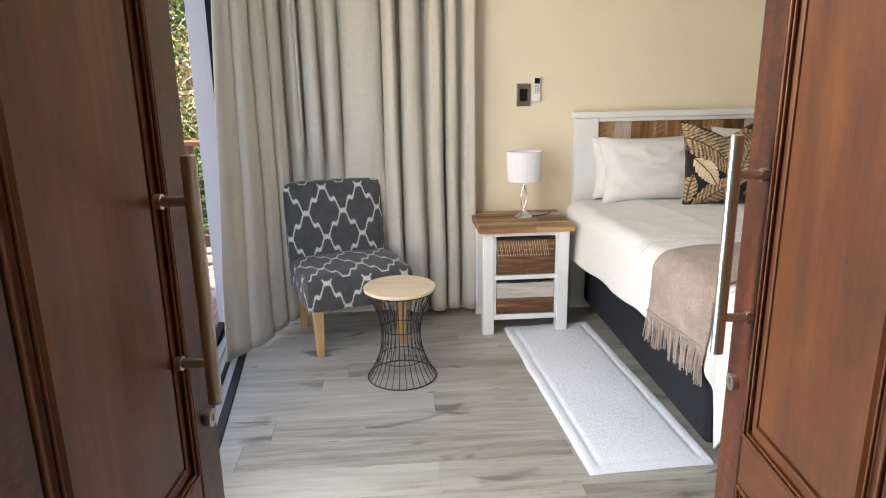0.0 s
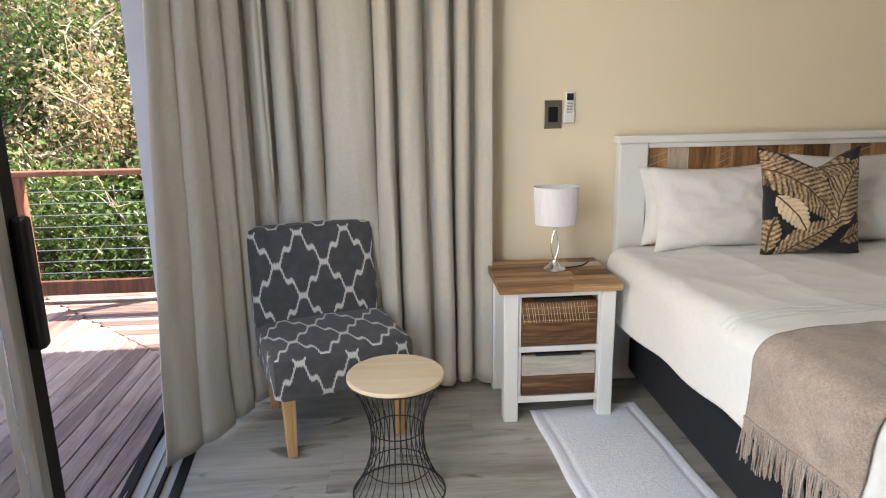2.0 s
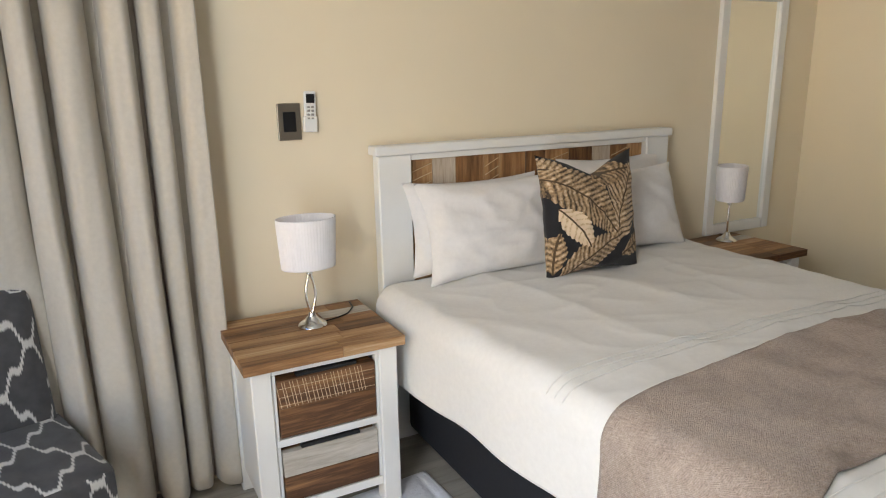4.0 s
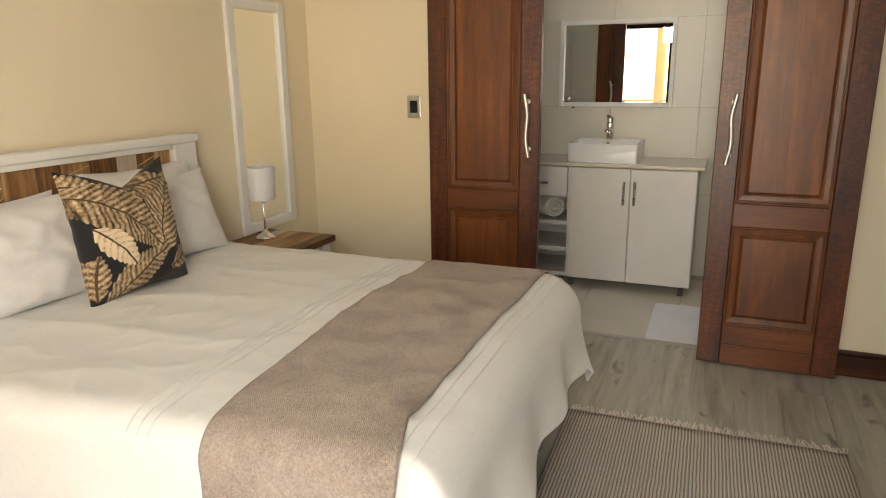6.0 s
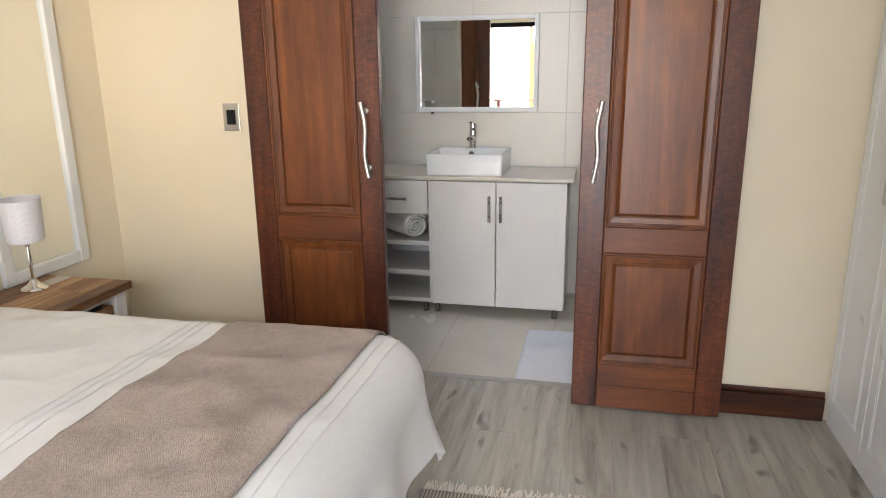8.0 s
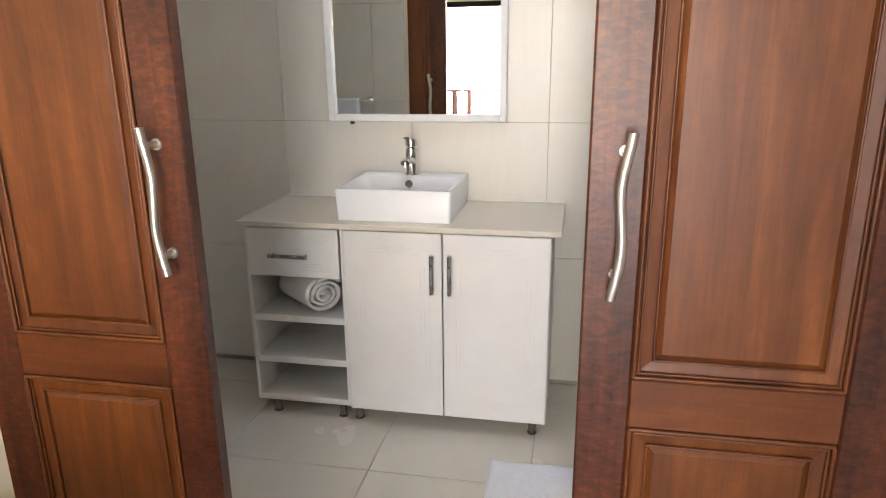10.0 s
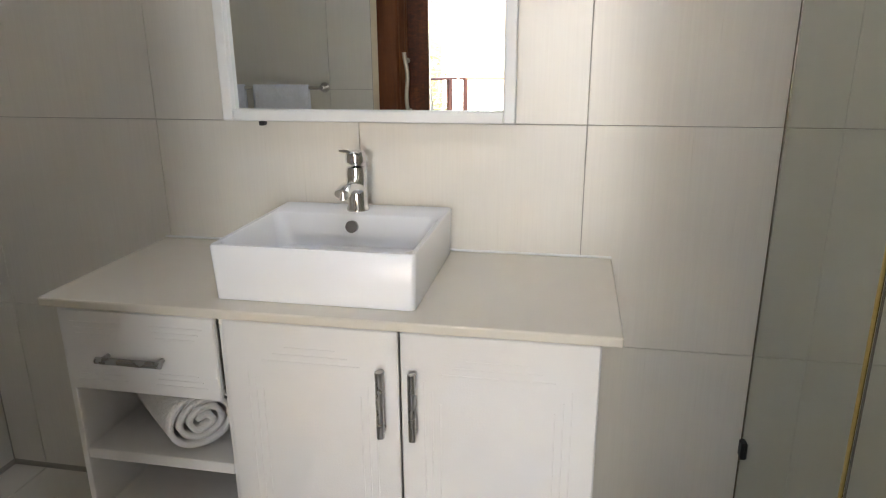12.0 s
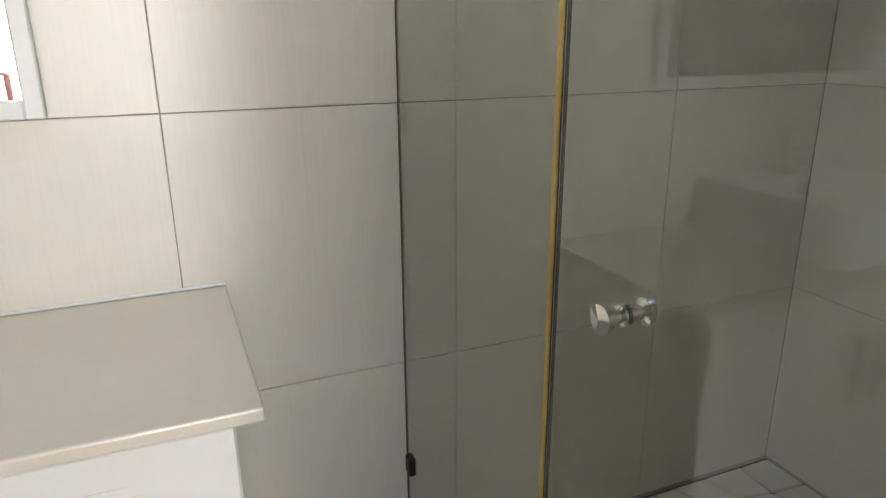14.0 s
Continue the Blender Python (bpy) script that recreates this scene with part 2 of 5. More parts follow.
ACACIA = reclaimed("reclaimed_acacia", 0)
ACACIA_Z = reclaimed("reclaimed_acacia_upright", 2)
GREYWOOD = wood("limed_grey_board", (0.24, 0.2, 0.16), (0.44, 0.4, 0.34), (0.62, 0.58, 0.52), 0, 0.6, 9.0, 23.0, 0.8, 0.15, 0.3)
BEECH = wood("pale_beech", (0.33, 0.18, 0.07), (0.46, 0.27, 0.11), (0.56, 0.36, 0.17), 2, 0.45, 8.0, 9.0)
BEECH_TOP = wood("pale_birch_top", (0.55, 0.4, 0.23), (0.66, 0.51, 0.32), (0.74, 0.6, 0.42), 0, 0.4, 5.0, 9.0, 0.6, 0.1, 0.1)
WHITEPAINT = plain("white_furniture_paint", (0.8, 0.8, 0.78), 0.4, 0.03, 5.0, 90.0, 0.15)
WARDROBE = plain("pale_blue_white_lacquer", (0.82, 0.84, 0.86), 0.3, 0.02, 3.0, 90.0, 0.05)
VANITY = plain("white_textured_foil", (0.82, 0.8, 0.77), 0.35, 0.02, 4.0, 260.0, 0.25)
CURTAIN = cloth("oatmeal_curtain", (0.54, 0.505, 0.44), 0.05, 700.0, 0.9, 0.12, 4.0)
LINEN = cloth("white_cotton", (0.76, 0.745, 0.735), 0.03, 900.0, 0.9, 0.4, 6.0)
DUVET = cloth("white_duvet_cotton", (0.75, 0.74, 0.715), 0.03, 900.0, 0.9, 0.3, 5.0)
TOWELLING = cloth("white_towelling", (0.78, 0.8, 0.87), 0.05, 320.0, 0.95, 0.25, 90.0)
BASEBOARD = wood("dark_varnished_skirting", (0.02, 0.006, 0.003), (0.055, 0.014, 0.005), (0.1, 0.028, 0.009), 1, 0.32, 6.0, 11.0, 0.7, 0.1, 0.08, coat=0.2)
MATTRESS = cloth("charcoal_bed_base_fabric", (0.007, 0.008, 0.012), 0.2, 500.0, 0.9, 0.1, sheen=0.0)
CHROME = metal("chrome", (0.8, 0.8, 0.8), 0.04)
STEEL = metal("brushed_steel", (0.62, 0.6, 0.57), 0.22, 0.1)
DARKSTEEL = metal("dark_chromed_steel", (0.28, 0.27, 0.26), 0.15)
HANDLE = metal("brushed_steel_handle", (0.46, 0.45, 0.43), 0.2)
PLATE = metal("bronzed_switch_plate", (0.3, 0.26, 0.21), 0.3, 0.1)
BLACKMETAL = plain("black_powder_coat", (0.012, 0.012, 0.013), 0.45, 0.1)
BRONZE = plain("dark_bronze_aluminium", (0.012, 0.01, 0.009), 0.55, 0.1, 4.0, 90.0, 0.05, Specular_IOR_Level=0.15)
ALU = metal("weathered_aluminium", (0.45, 0.44, 0.42), 0.35, 0.1)
BLACK = plain("black_plastic", (0.008, 0.008, 0.009), 0.4, 0.1, Specular_IOR_Level=0.3)
CERAMIC = plain("white_glazed_ceramic", (0.86, 0.87, 0.88), 0.2, 0.01, 3.0, 60.0, 0.02)
QUARTZ = plain("beige_stone_counter", (0.7, 0.65, 0.55), 0.22, 0.015, 3.0, 90.0, 0.01)
GROUT = plain("grey_grout", (0.42, 0.39, 0.34), 0.9, 0.1)
PANE = glass("clear_pane", (0.98, 0.99, 0.98))
SHOWERGLASS = glass("greenish_shower_glass", (0.93, 0.975, 0.915))
MIRROR = Nodes("mirror_glass").done((0.88, 0.9, 0.88), 0.0, 1.0)
SOIL = plain("leaf_litter_soil", (0.09, 0.06, 0.04), 0.95, 0.5, 2.0, 30.0, 0.8)
PLASTER_W = plain("white_house_render", (0.82, 0.81, 0.78), 0.85, 0.03)
PLASTER_Y = plain("ochre_house_render", (0.7, 0.5, 0.2), 0.85, 0.06)


def tile_material():
    """Beige porcelain with fine upright streaks."""
    n = Nodes("beige_streaked_porcelain")
    v = n.coords("UV", (60.0, 1.6, 1.0), 9.0)
    s = n.noise(v, 3.0, 3, 0.6)
    v2 = n.coords("UV", (1, 1, 1), 9.0)
    b = n.noise(v2, 2.0, 3)
    f = n.math("ADD", n.math("MULTIPLY", s, 0.6), n.math("MULTIPLY", b, 0.4))
    col = n.ramp(f, ((0.25, (0.69, 0.655, 0.58)), (0.75, (0.755, 0.72, 0.645))))
    n.bump(s, 0.08, 0.001)
    return n.done(col, n.math("MULTIPLY_ADD", s, 0.2, 0.22))


TILE = tile_material()
FLOORTILE = plain("beige_floor_porcelain", (0.68, 0.645, 0.565), 0.24, 0.05, 2.5, 80.0, 0.05)


def walled(name, x0, x1, y0, y1, z0, z1, material=None, label="", kind="structure"):
    return solid(name, box(x0, x1, y0, y1, z0, z1, 0), material or PAINT, label or "smooth cream painted plaster wall", "wall", "", kind)


# ---- the bedroom shell ----
HEAD_Y, EAST_X, BATH_X, BACK_X = 3.9, 3.74, 3.85, 5.285
CEILING = 2.6
BATH_Z = -0.035
walled("wall_north", -0.84, 3.74, 3.9, 4.1, -0.05, CEILING)
wall_east = thing("wall_east", "cream painted wall with the bathroom doorway", "wall", kind="structure")
for a in ((3.74, 3.85, 2.72, 4.1, -0.05, CEILING), (3.74, 3.85, -0.16, 1.45, -0.05, CEILING), (3.74, 3.85, 1.45, 2.72, 2.1, CEILING)):
    part("wall_panel", box(*a, 0), PAINT, wall_east)
walled("wall_south", 0.99, 3.74, -0.16, -0.1, -0.05, CEILING)
wall_entry = thing("wall_entry", "cream painted wall round the entrance doors", "wall", kind="structure")
for a in ((-0.78, -0.34, 0.44, 0.62, -0.05, CEILING), (0.89, 0.99, 0.44, 0.62, -0.05, CEILING), (-0.34, 0.89, 0.44, 0.62, 2.12, CEILING), (0.99, 1.05, -0.16, 0.52, -0.05, CEILING)):
    part("wall_panel", box(*a, 0), PAINT, wall_entry)
# the ceiling is left open over the added bathroom lamp
over = bmesh.new()
for a in ((-0.95, 4.25, -1.75, 4.1), (4.75, 5.5, -1.75, 4.1), (4.25, 4.75, -1.75, 1.66), (4.25, 4.75, 2.34, 4.1)):
    add_box(over, *a, CEILING, CEILING + 0.1, 0)
solid("ceiling", over, CEIL, "flat white painted ceiling", "ceiling", kind="structure")
# entrance hall behind the doors
hall = thing("wall_hall", "plain cream walls of the entrance hall", "wall", kind="structure")
for a in ((-0.95, -0.78, -1.75, 0.62, -0.05, CEILING), (0.99, 1.05, -1.75, -0.16, -0.05, CEILING), (-0.78, 0.99, -1.75, -1.65, -0.05, CEILING)):
    part("wall_panel", box(*a, 0), PAINT, hall)
solid("floor_hall", box(-0.78, 0.99, -1.65, 0.5, -0.05, -0.002, 0), FLOORTILE, "pale tiled floor of the entrance hall", "floor", kind="structure")

# patio wall: turned a few degrees from the rest of the room; u runs along it, w inwards
PATIO = pose(-0.565, 2.38, 0, 0, 0, 5.1)
wall_west = thing("wall_west", "thick plastered wall round the sliding patio door", "wall", PATIO, kind="structure")
for a in ((-0.2, 0.0, -1.9, -1.3, -0.05, CEILING), (-0.19, 0.0, 1.5, 1.62, -0.05, CEILING), (-0.2, 0.0, -1.3, 1.5, 2.12, CEILING)):
    part("wall_panel", box(*a, 0), PAINT, wall_west)
part("reveal", box(-0.195, -0.085, 1.494, 1.4995, -0.03, 2.119, 0.001), REVEAL, wall_west, "outer wall reveal, its shade coloured lilac-grey")

# skirting, visible between the sliding door and the wardrobe
sk = bmesh.new()
add_box(sk, 3.718, 3.738, 0.604, 1.44, 0.0, 0.105, 0.003)
add_box(sk, 3.724, 3.738, 0.604, 1.44, 0.105, 0.13, 0.006, 2)
solid("baseboard", sk, BASEBOARD, "dark varnished wooden skirting board", "baseboard", kind="structure")

# ---- bathroom shell ----
wall_back = thing("wall_bath_back", "beige tiled bathroom wall behind the vanity", "wall", kind="structure")
part("backing", box(5.29, 5.42, -0.1, 3.85, -0.1, CEILING, 0), GROUT, wall_back)
wall_bath_north = thing("wall_bath_north", "beige tiled bathroom side wall", "wall", kind="structure")
part("backing", box(3.85, 5.29, 3.711, 3.85, -0.1, CEILING, 0), GROUT, wall_bath_north)
wall_bath_west = thing("wall_bath_west", "beige tiled wall on the doorway side of the bathroom", "wall", kind="structure")
for a in ((3.851, 3.854, 2.72, 3.71, -0.1, CEILING), (3.851, 3.854, 0.06, 1.45, -0.1, CEILING)):
    part("backing", box(*a, 0), GROUT, wall_bath_west)
wall_shower = thing("wall_shower", "beige tiled wall at the end of the shower", "wall", kind="structure")
part("backing", box(3.85, 5.29, -0.1, 0.055, -0.1, CEILING, 0), GROUT, wall_shower)
floor_bath = thing("floor_bath", "large beige porcelain floor tiles in the bathroom", "floor", kind="structure")
part("screed", box(3.79, 5.29, 0.05, 3.72, -0.12, BATH_Z - 0.005, 0), GROUT, floor_bath)

# opening invented to go with the bathroom fill lamp, never in view
fill_opening = thing("unseen_roof_opening", "added ceiling opening above the bathroom fill lamp, out of view", "window", kind="structure")
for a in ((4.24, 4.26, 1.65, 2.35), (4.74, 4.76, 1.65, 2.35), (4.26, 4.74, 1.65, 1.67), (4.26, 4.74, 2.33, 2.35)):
    part("frame", box(*a, CEILING - 0.015, CEILING + 0.12, 0.002), WHITEPAINT, fill_opening)
part("pane", box(4.26, 4.74, 1.67, 2.33, CEILING + 0.06, CEILING + 0.075, 0.002), glass("frosted_acrylic", (0.95, 0.95, 0.94), 1.6), fill_opening, "frosted acrylic pane above the added lamp")

# ---- bedroom floor slab (planks are laid at the end) ----
floor = thing("floor", "grey-brown oak laminate plank floor", "floor", kind="structure")
part("underlay", box(-0.8, 3.84, 0.5, 3.9, -0.12, -0.004, 0), GROUT, floor)
solid("threshold_strip", box(3.83, 3.87, 1.45, 2.72, -0.04, 0.004, 0.003), ALU, "thin aluminium threshold strip at the bathroom doorway", "trim", kind="structure")


# ---- doors ----
def door_leaf(root, w, h, t, stile, zmid, zlow, side=1):
    """A two-panel leaf: y from 0 to w, z from 0 to h, thickness t along x; moulded panels on both faces."""
    part("stile", box(0, t, 0, stile, 0, h, 0.004), MAHOGANY_DARK, root)
    part("stile", box(0, t, w - stile, w, 0, h, 0.004), MAHOGANY_DARK, root)
    a, b = stile + 0.0005, w - stile - 0.0005
    part("bottom_rail", box(0.001, t - 0.001, a, b, 0, zlow, 0.003), MAHOGANY_X, root)
    part("groove_bead", box(-0.003, t + 0.003, a, b, 0.1, 0.108, 0.003), MAHOGANY_X, root)
    part("lock_rail", box(0.001, t - 0.001, a, b, zmid - 0.055, zmid + 0.055, 0.003), MAHOGANY_X, root)
    part("top_rail", box(0.001, t - 0.001, a, b, h - 0.13, h, 0.003), MAHOGANY_X, root)
    for z0, z1 in ((zlow, zmid - 0.055), (zmid + 0.055, h - 0.13)):
        p = bmesh.new()
        e = 0.045
        for s0, s1 in ((0.008, -1), (t - 0.008, 1)):
            outer = [(s0, a, z0), (s0, b, z0), (s0, b, z1), (s0, a, z1)]
            mid = [(s0 - s1 * 0.006, a + e, z0 + e), (s0 - s1 * 0.006, b - e, z0 + e), (s0 - s1 * 0.006, b - e, z1 - e), (s0 - s1 * 0.006, a + e, z1 - e)]
            up = [(s0 + s1 * 0.003, a + e + 0.012, z0 + e + 0.012), (s0 + s1 * 0.003, b - e - 0.012, z0 + e + 0.012), (s0 + s1 * 0.003, b - e - 0.012, z1 - e - 0.012), (s0 + s1 * 0.003, a + e + 0.012, z1 - e - 0.012)]
            add_rings(p, [outer, mid, up], closed_start=False)
        part("panel", p, MAHOGANY, root)
        m = bmesh.new()
        for s0, s1 in ((0.0, -1), (t, 1)):
            for k, (off, r) in enumerate(((0.005, 0.0045), (0.014, 0.003), (0.042, 0.003))):
                for y0, y1, za, zb in ((a + off, a + off, z0 + off, z1 - off), (b - off, b - off, z0 + off, z1 - off), (a + off, b - off, z0 + off, z0 + off), (a + off, b - off, z1 - off, z1 - off)):
                    x = s0 - s1 * (0.002 + 0.003 * k)
                    add_tube(m, [(x, y0, za), (x, y1, zb)], r, 8)
        part("moulding", m, MAHOGANY, root, smooth=True)


def wave_handle(root, x, y, z, side, flip):
    """S-curved steel pull on two posts; side is the face it stands on."""
    h = bmesh.new()
    bend = (-0.02, -0.0115, -0.004, 0.002, 0.005, 0.004, 0.001, -0.003, -0.006, -0.0055, -0.001, 0.007, 0.0145, 0.02)
    pts = [(x + side * 0.046, y + flip * 0.6 * bend[k], z + (k / 13 - 0.5) * 0.318) for k in range(14)]
    add_tube(h, pts, 0.0098, 10)
    ob = part("handle", h, STEEL, root, "S-curved brushed steel pull handle", True)
    for dz in (-0.12, 0.12):
        s = bmesh.new()
        yy = y + flip * 0.6 * bend[round((dz / 0.318 + 0.5) * 13)]
        add_tube(s, [(x, yy, z + dz), (x + side * 0.046, yy, z + dz)], 0.008, 10)
        add_tube(s, [(x, yy, z + dz), (x + side * 0.006, yy, z + dz)], 0.0125, 14)
        part("standoff", s, STEEL, ob, smooth=True)


for nm, y0, hy, fl in (("sliding_door", 2.48, 0.056, 1), ("sliding_door", 1.027, 0.552, -1)):
    d = thing(nm, "varnished mahogany two-panel sliding door, slid open", "door", pose(3.648, y0, 0.01), "bathroom sliding doors")
    door_leaf(d, 0.615, 2.08, 0.04, 0.105, 0.755, 0.205)
    wave_handle(d, 0.0, hy, 1.155, -1, fl)
    if fl == 1:
        wave_handle(d, 0.04, hy + 0.045, 1.18, 1, fl)


def entry_leaf(hinge, edge, side, inset):
    h, e = Vector(hinge), Vector(edge)
    a = math.degrees(math.atan2(e.y - h.y, e.x - h.x)) - 90
    d = thing("entrance_door", "dark mahogany panelled entrance door standing open", "door", pose(h.x, h.y, 0.008, 0, 0, a), "entrance doors")
    w = (e - h).length
    door_leaf(d, w, 2.08, 0.044, 0.1, 0.63, 0.205)
    x = 0.044 if side > 0 else 0.0
    bar = bmesh.new()
    add_tube(bar, [(x + side * 0.062, w - inset, 0.865), (x + side * 0.062, w - inset, 1.3)], 0.0125, 14)
    hb = part("handle", bar, STEEL, d, "straight brushed steel pull bar", True)
    for z in (0.94, 1.225):
        s = bmesh.new()
        add_tube(s, [(x, w - inset, z), (x + side * 0.062, w - inset, z)], 0.009, 12)
        add_tube(s, [(x, w - inset, z), (x + side * 0.012, w - inset, z)], 0.013, 14)
        part("standoff", s, STEEL, hb, smooth=True)
    lk = bmesh.new()
    add_tube(lk, [(x, w - 0.045, 0.78), (x + side * 0.012, w - 0.045, 0.78)], 0.018, 18)
    add_box(lk, x + side * 0.012, x + side * 0.014, w - 0.0465, w - 0.0435, 0.772, 0.788, 0)
    part("lock_cylinder", lk, STEEL, d, "round lock cylinder", True)


entry_leaf((-0.298, 0.63, 0), (-0.235, 1.25, 0), 1, 0.145)
entry_leaf((0.838, 0.667, 0), (0.888, 1.285, 0), -1, 0.085)

# ---- patio sliding door, half open ----
slide = thing("sliding_patio_door", "dark bronze aluminium sliding glass door, half open", "door", PATIO)
fr = part("door_frame", add_box(box(-0.084, -0.03, 1.44, 1.4935, 0.0, 2.0595, 0.003), -0.18, -0.03, -1.3, 1.4935, 2.06, 2.119, 0.003), BRONZE, slide)
for k in range(4):
    x = -0.165 + 0.05 * k
    part("track", box(x, x + 0.018, -1.3, 1.43, -0.012, 0.008 - 0.004 * (k % 2), 0.002), ALU if k % 2 else BRONZE, slide)
part("sill", box(-0.2, 0.0, -1.3, 1.49, -0.05, -0.012, 0.002), BRONZE, slide)
part("sill_strip", box(-0.012, 0.028, -1.3, 1.45, -0.012, 0.006, 0.003), BLACK, slide, "black floor edging strip")
leaf_bm = box(-0.085, -0.045, -0.115, -0.045, 0.02, 2.06, 0.004)
part("leading_stile", leaf_bm, BRONZE, slide)
part("seal_channel", box(-0.09, -0.04, -0.165, -0.116, 0.02, 2.06, 0.004), ALU, slide, "weathered aluminium edge channel")
for z0, z1 in ((0.02, 0.1), (1.98, 2.06)):
    part("leaf_rail", box(-0.083, -0.047, -1.25, -0.166, z0, z1, 0.003), BRONZE, slide)
part("rear_stile", box(-0.085, -0.045, -1.3, -1.251, 0.02, 2.06, 0.004), BRONZE, slide)
gp = part("pane", box(-0.068, -0.062, -1.25, -0.166, 0.1, 1.98, 0), PANE, slide)
gp.visible_shadow = False
lh = box(-0.045, -0.012, -0.1, -0.06, 0.86, 1.16, 0.012, 3)
part("handle", lh, BLACK, slide, "black moulded pull handle")
lh2 = box(-0.118, -0.085, -0.1, -0.06, 0.86, 1.16, 0.012, 3)
part("handle", lh2, BLACK, slide, "black moulded pull handle")


# ---- curtain ----
def curtain():
    """Gathered cloth hung along a bent track: square-shouldered pleats, each with its own depth, that wander towards the hem."""
    track = [Vector(p) for p in ((-0.635, 3.43), (-0.59, 3.50), (-0.52, 3.62), (-0.46, 3.76), (-0.36, 3.83), (-0.2, 3.85), (0.1, 3.855), (0.35, 3.86), (0.64, 3.865))]
    run = [0.0]
    for a, b in zip(track, track[1:]):
        run.append(run[-1] + (b - a).length)
    # start and end of each pleat along the track, and how far it stands forward
    pleats = ((0.0, 0.085, 0.035), (0.09, 0.168, 0.06), (0.185, 0.28, 0.07), (0.293, 0.395, 0.08), (0.465, 0.528, 0.1), (0.562, 0.636, 0.12), (0.68, 0.746, 0.1), (0.768, 0.982, 0.085),
              (1.0, 1.072, 0.12), (1.105, 1.205, 0.11), (1.246, 1.318, 0.11), (1.347, 1.405, 0.085), (1.444, 1.515, 0.1))
    n, rows = 640, 40
    bm = bmesh.new()
    grid = []
    for r in range(rows + 1):
        z = r / rows
        row = []
        for i in range(n + 1):
            s = i / n * run[-1]
            k = min(max(next(q for q in range(len(run)) if run[q] >= s - 1e-9), 1), len(run) - 1)
            f = (s - run[k - 1]) / (run[k] - run[k - 1])
            p = track[k - 1].lerp(track[k], f)
            da = (track[min(k, len(track) - 1)] - track[k - 1]).normalized()
            db = (track[min(k + 1, len(track) - 1)] - track[max(k - 2, 0)]).normalized()
            d = da.lerp(db, 0.7).normalized()
            nrm = Vector((d.y, -d.x))
            ss = s + (0.03 * noise.noise((s * 3.0, z * 1.2, 1.0)) + 0.006 * noise.noise((s * 9.0, z * 4.0, 2.0))) * (1 - z) ** 0.7
            fwd = 0.0
            for a, b, depth in pleats:
                a, b = a - 0.012 * (1 - z), b + 0.012 * (1 - z)
                if a < ss < b:
                    q = abs(2 * (ss - a) / (b - a) - 1)
                    skew = 0.8 + 0.2 * (ss - a) / (b - a)
                    fwd = max(fwd, 1.15 * depth * skew * (1 - q ** 3.2) ** 0.6)
            fwd *= 0.9 + 0.25 * noise.noise((s * 5.0, z * 1.6, 5.0))
            fwd += 0.012 * noise.noise((s * 14.0, z * 2.2, 7.0)) + 0.004 * noise.noise((s * 30.0, z * 7.0, 3.0))
            fwd += 0.018 * noise.noise((s * 22.0 + z * 2.0, z * 1.4, 12.0)) * max(0.0, 1 - s / 0.24)
            # pressed flat behind the chair back
            low = min(max((1.0 - z * 2.42) / 0.2, 0.0), 1.0) * min(max((s - 0.4) / 0.06, 0.0), 1.0) * min(max((1.06 - s) / 0.08, 0.0), 1.0)
            fwd *= 1 - 0.75 * low
            lead = max(0.0, 1 - s / 0.2)
            q = p + nrm * fwd + Vector((-0.08, -0.21)) * lead * (1 - z) ** 0.8 + Vector((0.03, 0.0)) * lead * z
            hem = 0.035 + 0.02 * noise.noise((s * 4.0, 0.0, 9.0)) - 0.03 * lead
            row.append(bm.verts.new((q.x, min(q.y, 3.885), hem + z * (2.42 - hem))))
        grid.append(row)
    for a, b in zip(grid, grid[1:]):
        for i in range(n):
            bm.faces.new((a[i], a[i + 1], b[i + 1], b[i]))
    ob = solid("curtain", bm, CURTAIN, "full-length oatmeal curtain gathered in deep folds by the patio door", "curtain", smooth=True)
    md = ob.modifiers.new("cloth_thickness", "SOLIDIFY")
    md.thickness = 0.003


curtain()


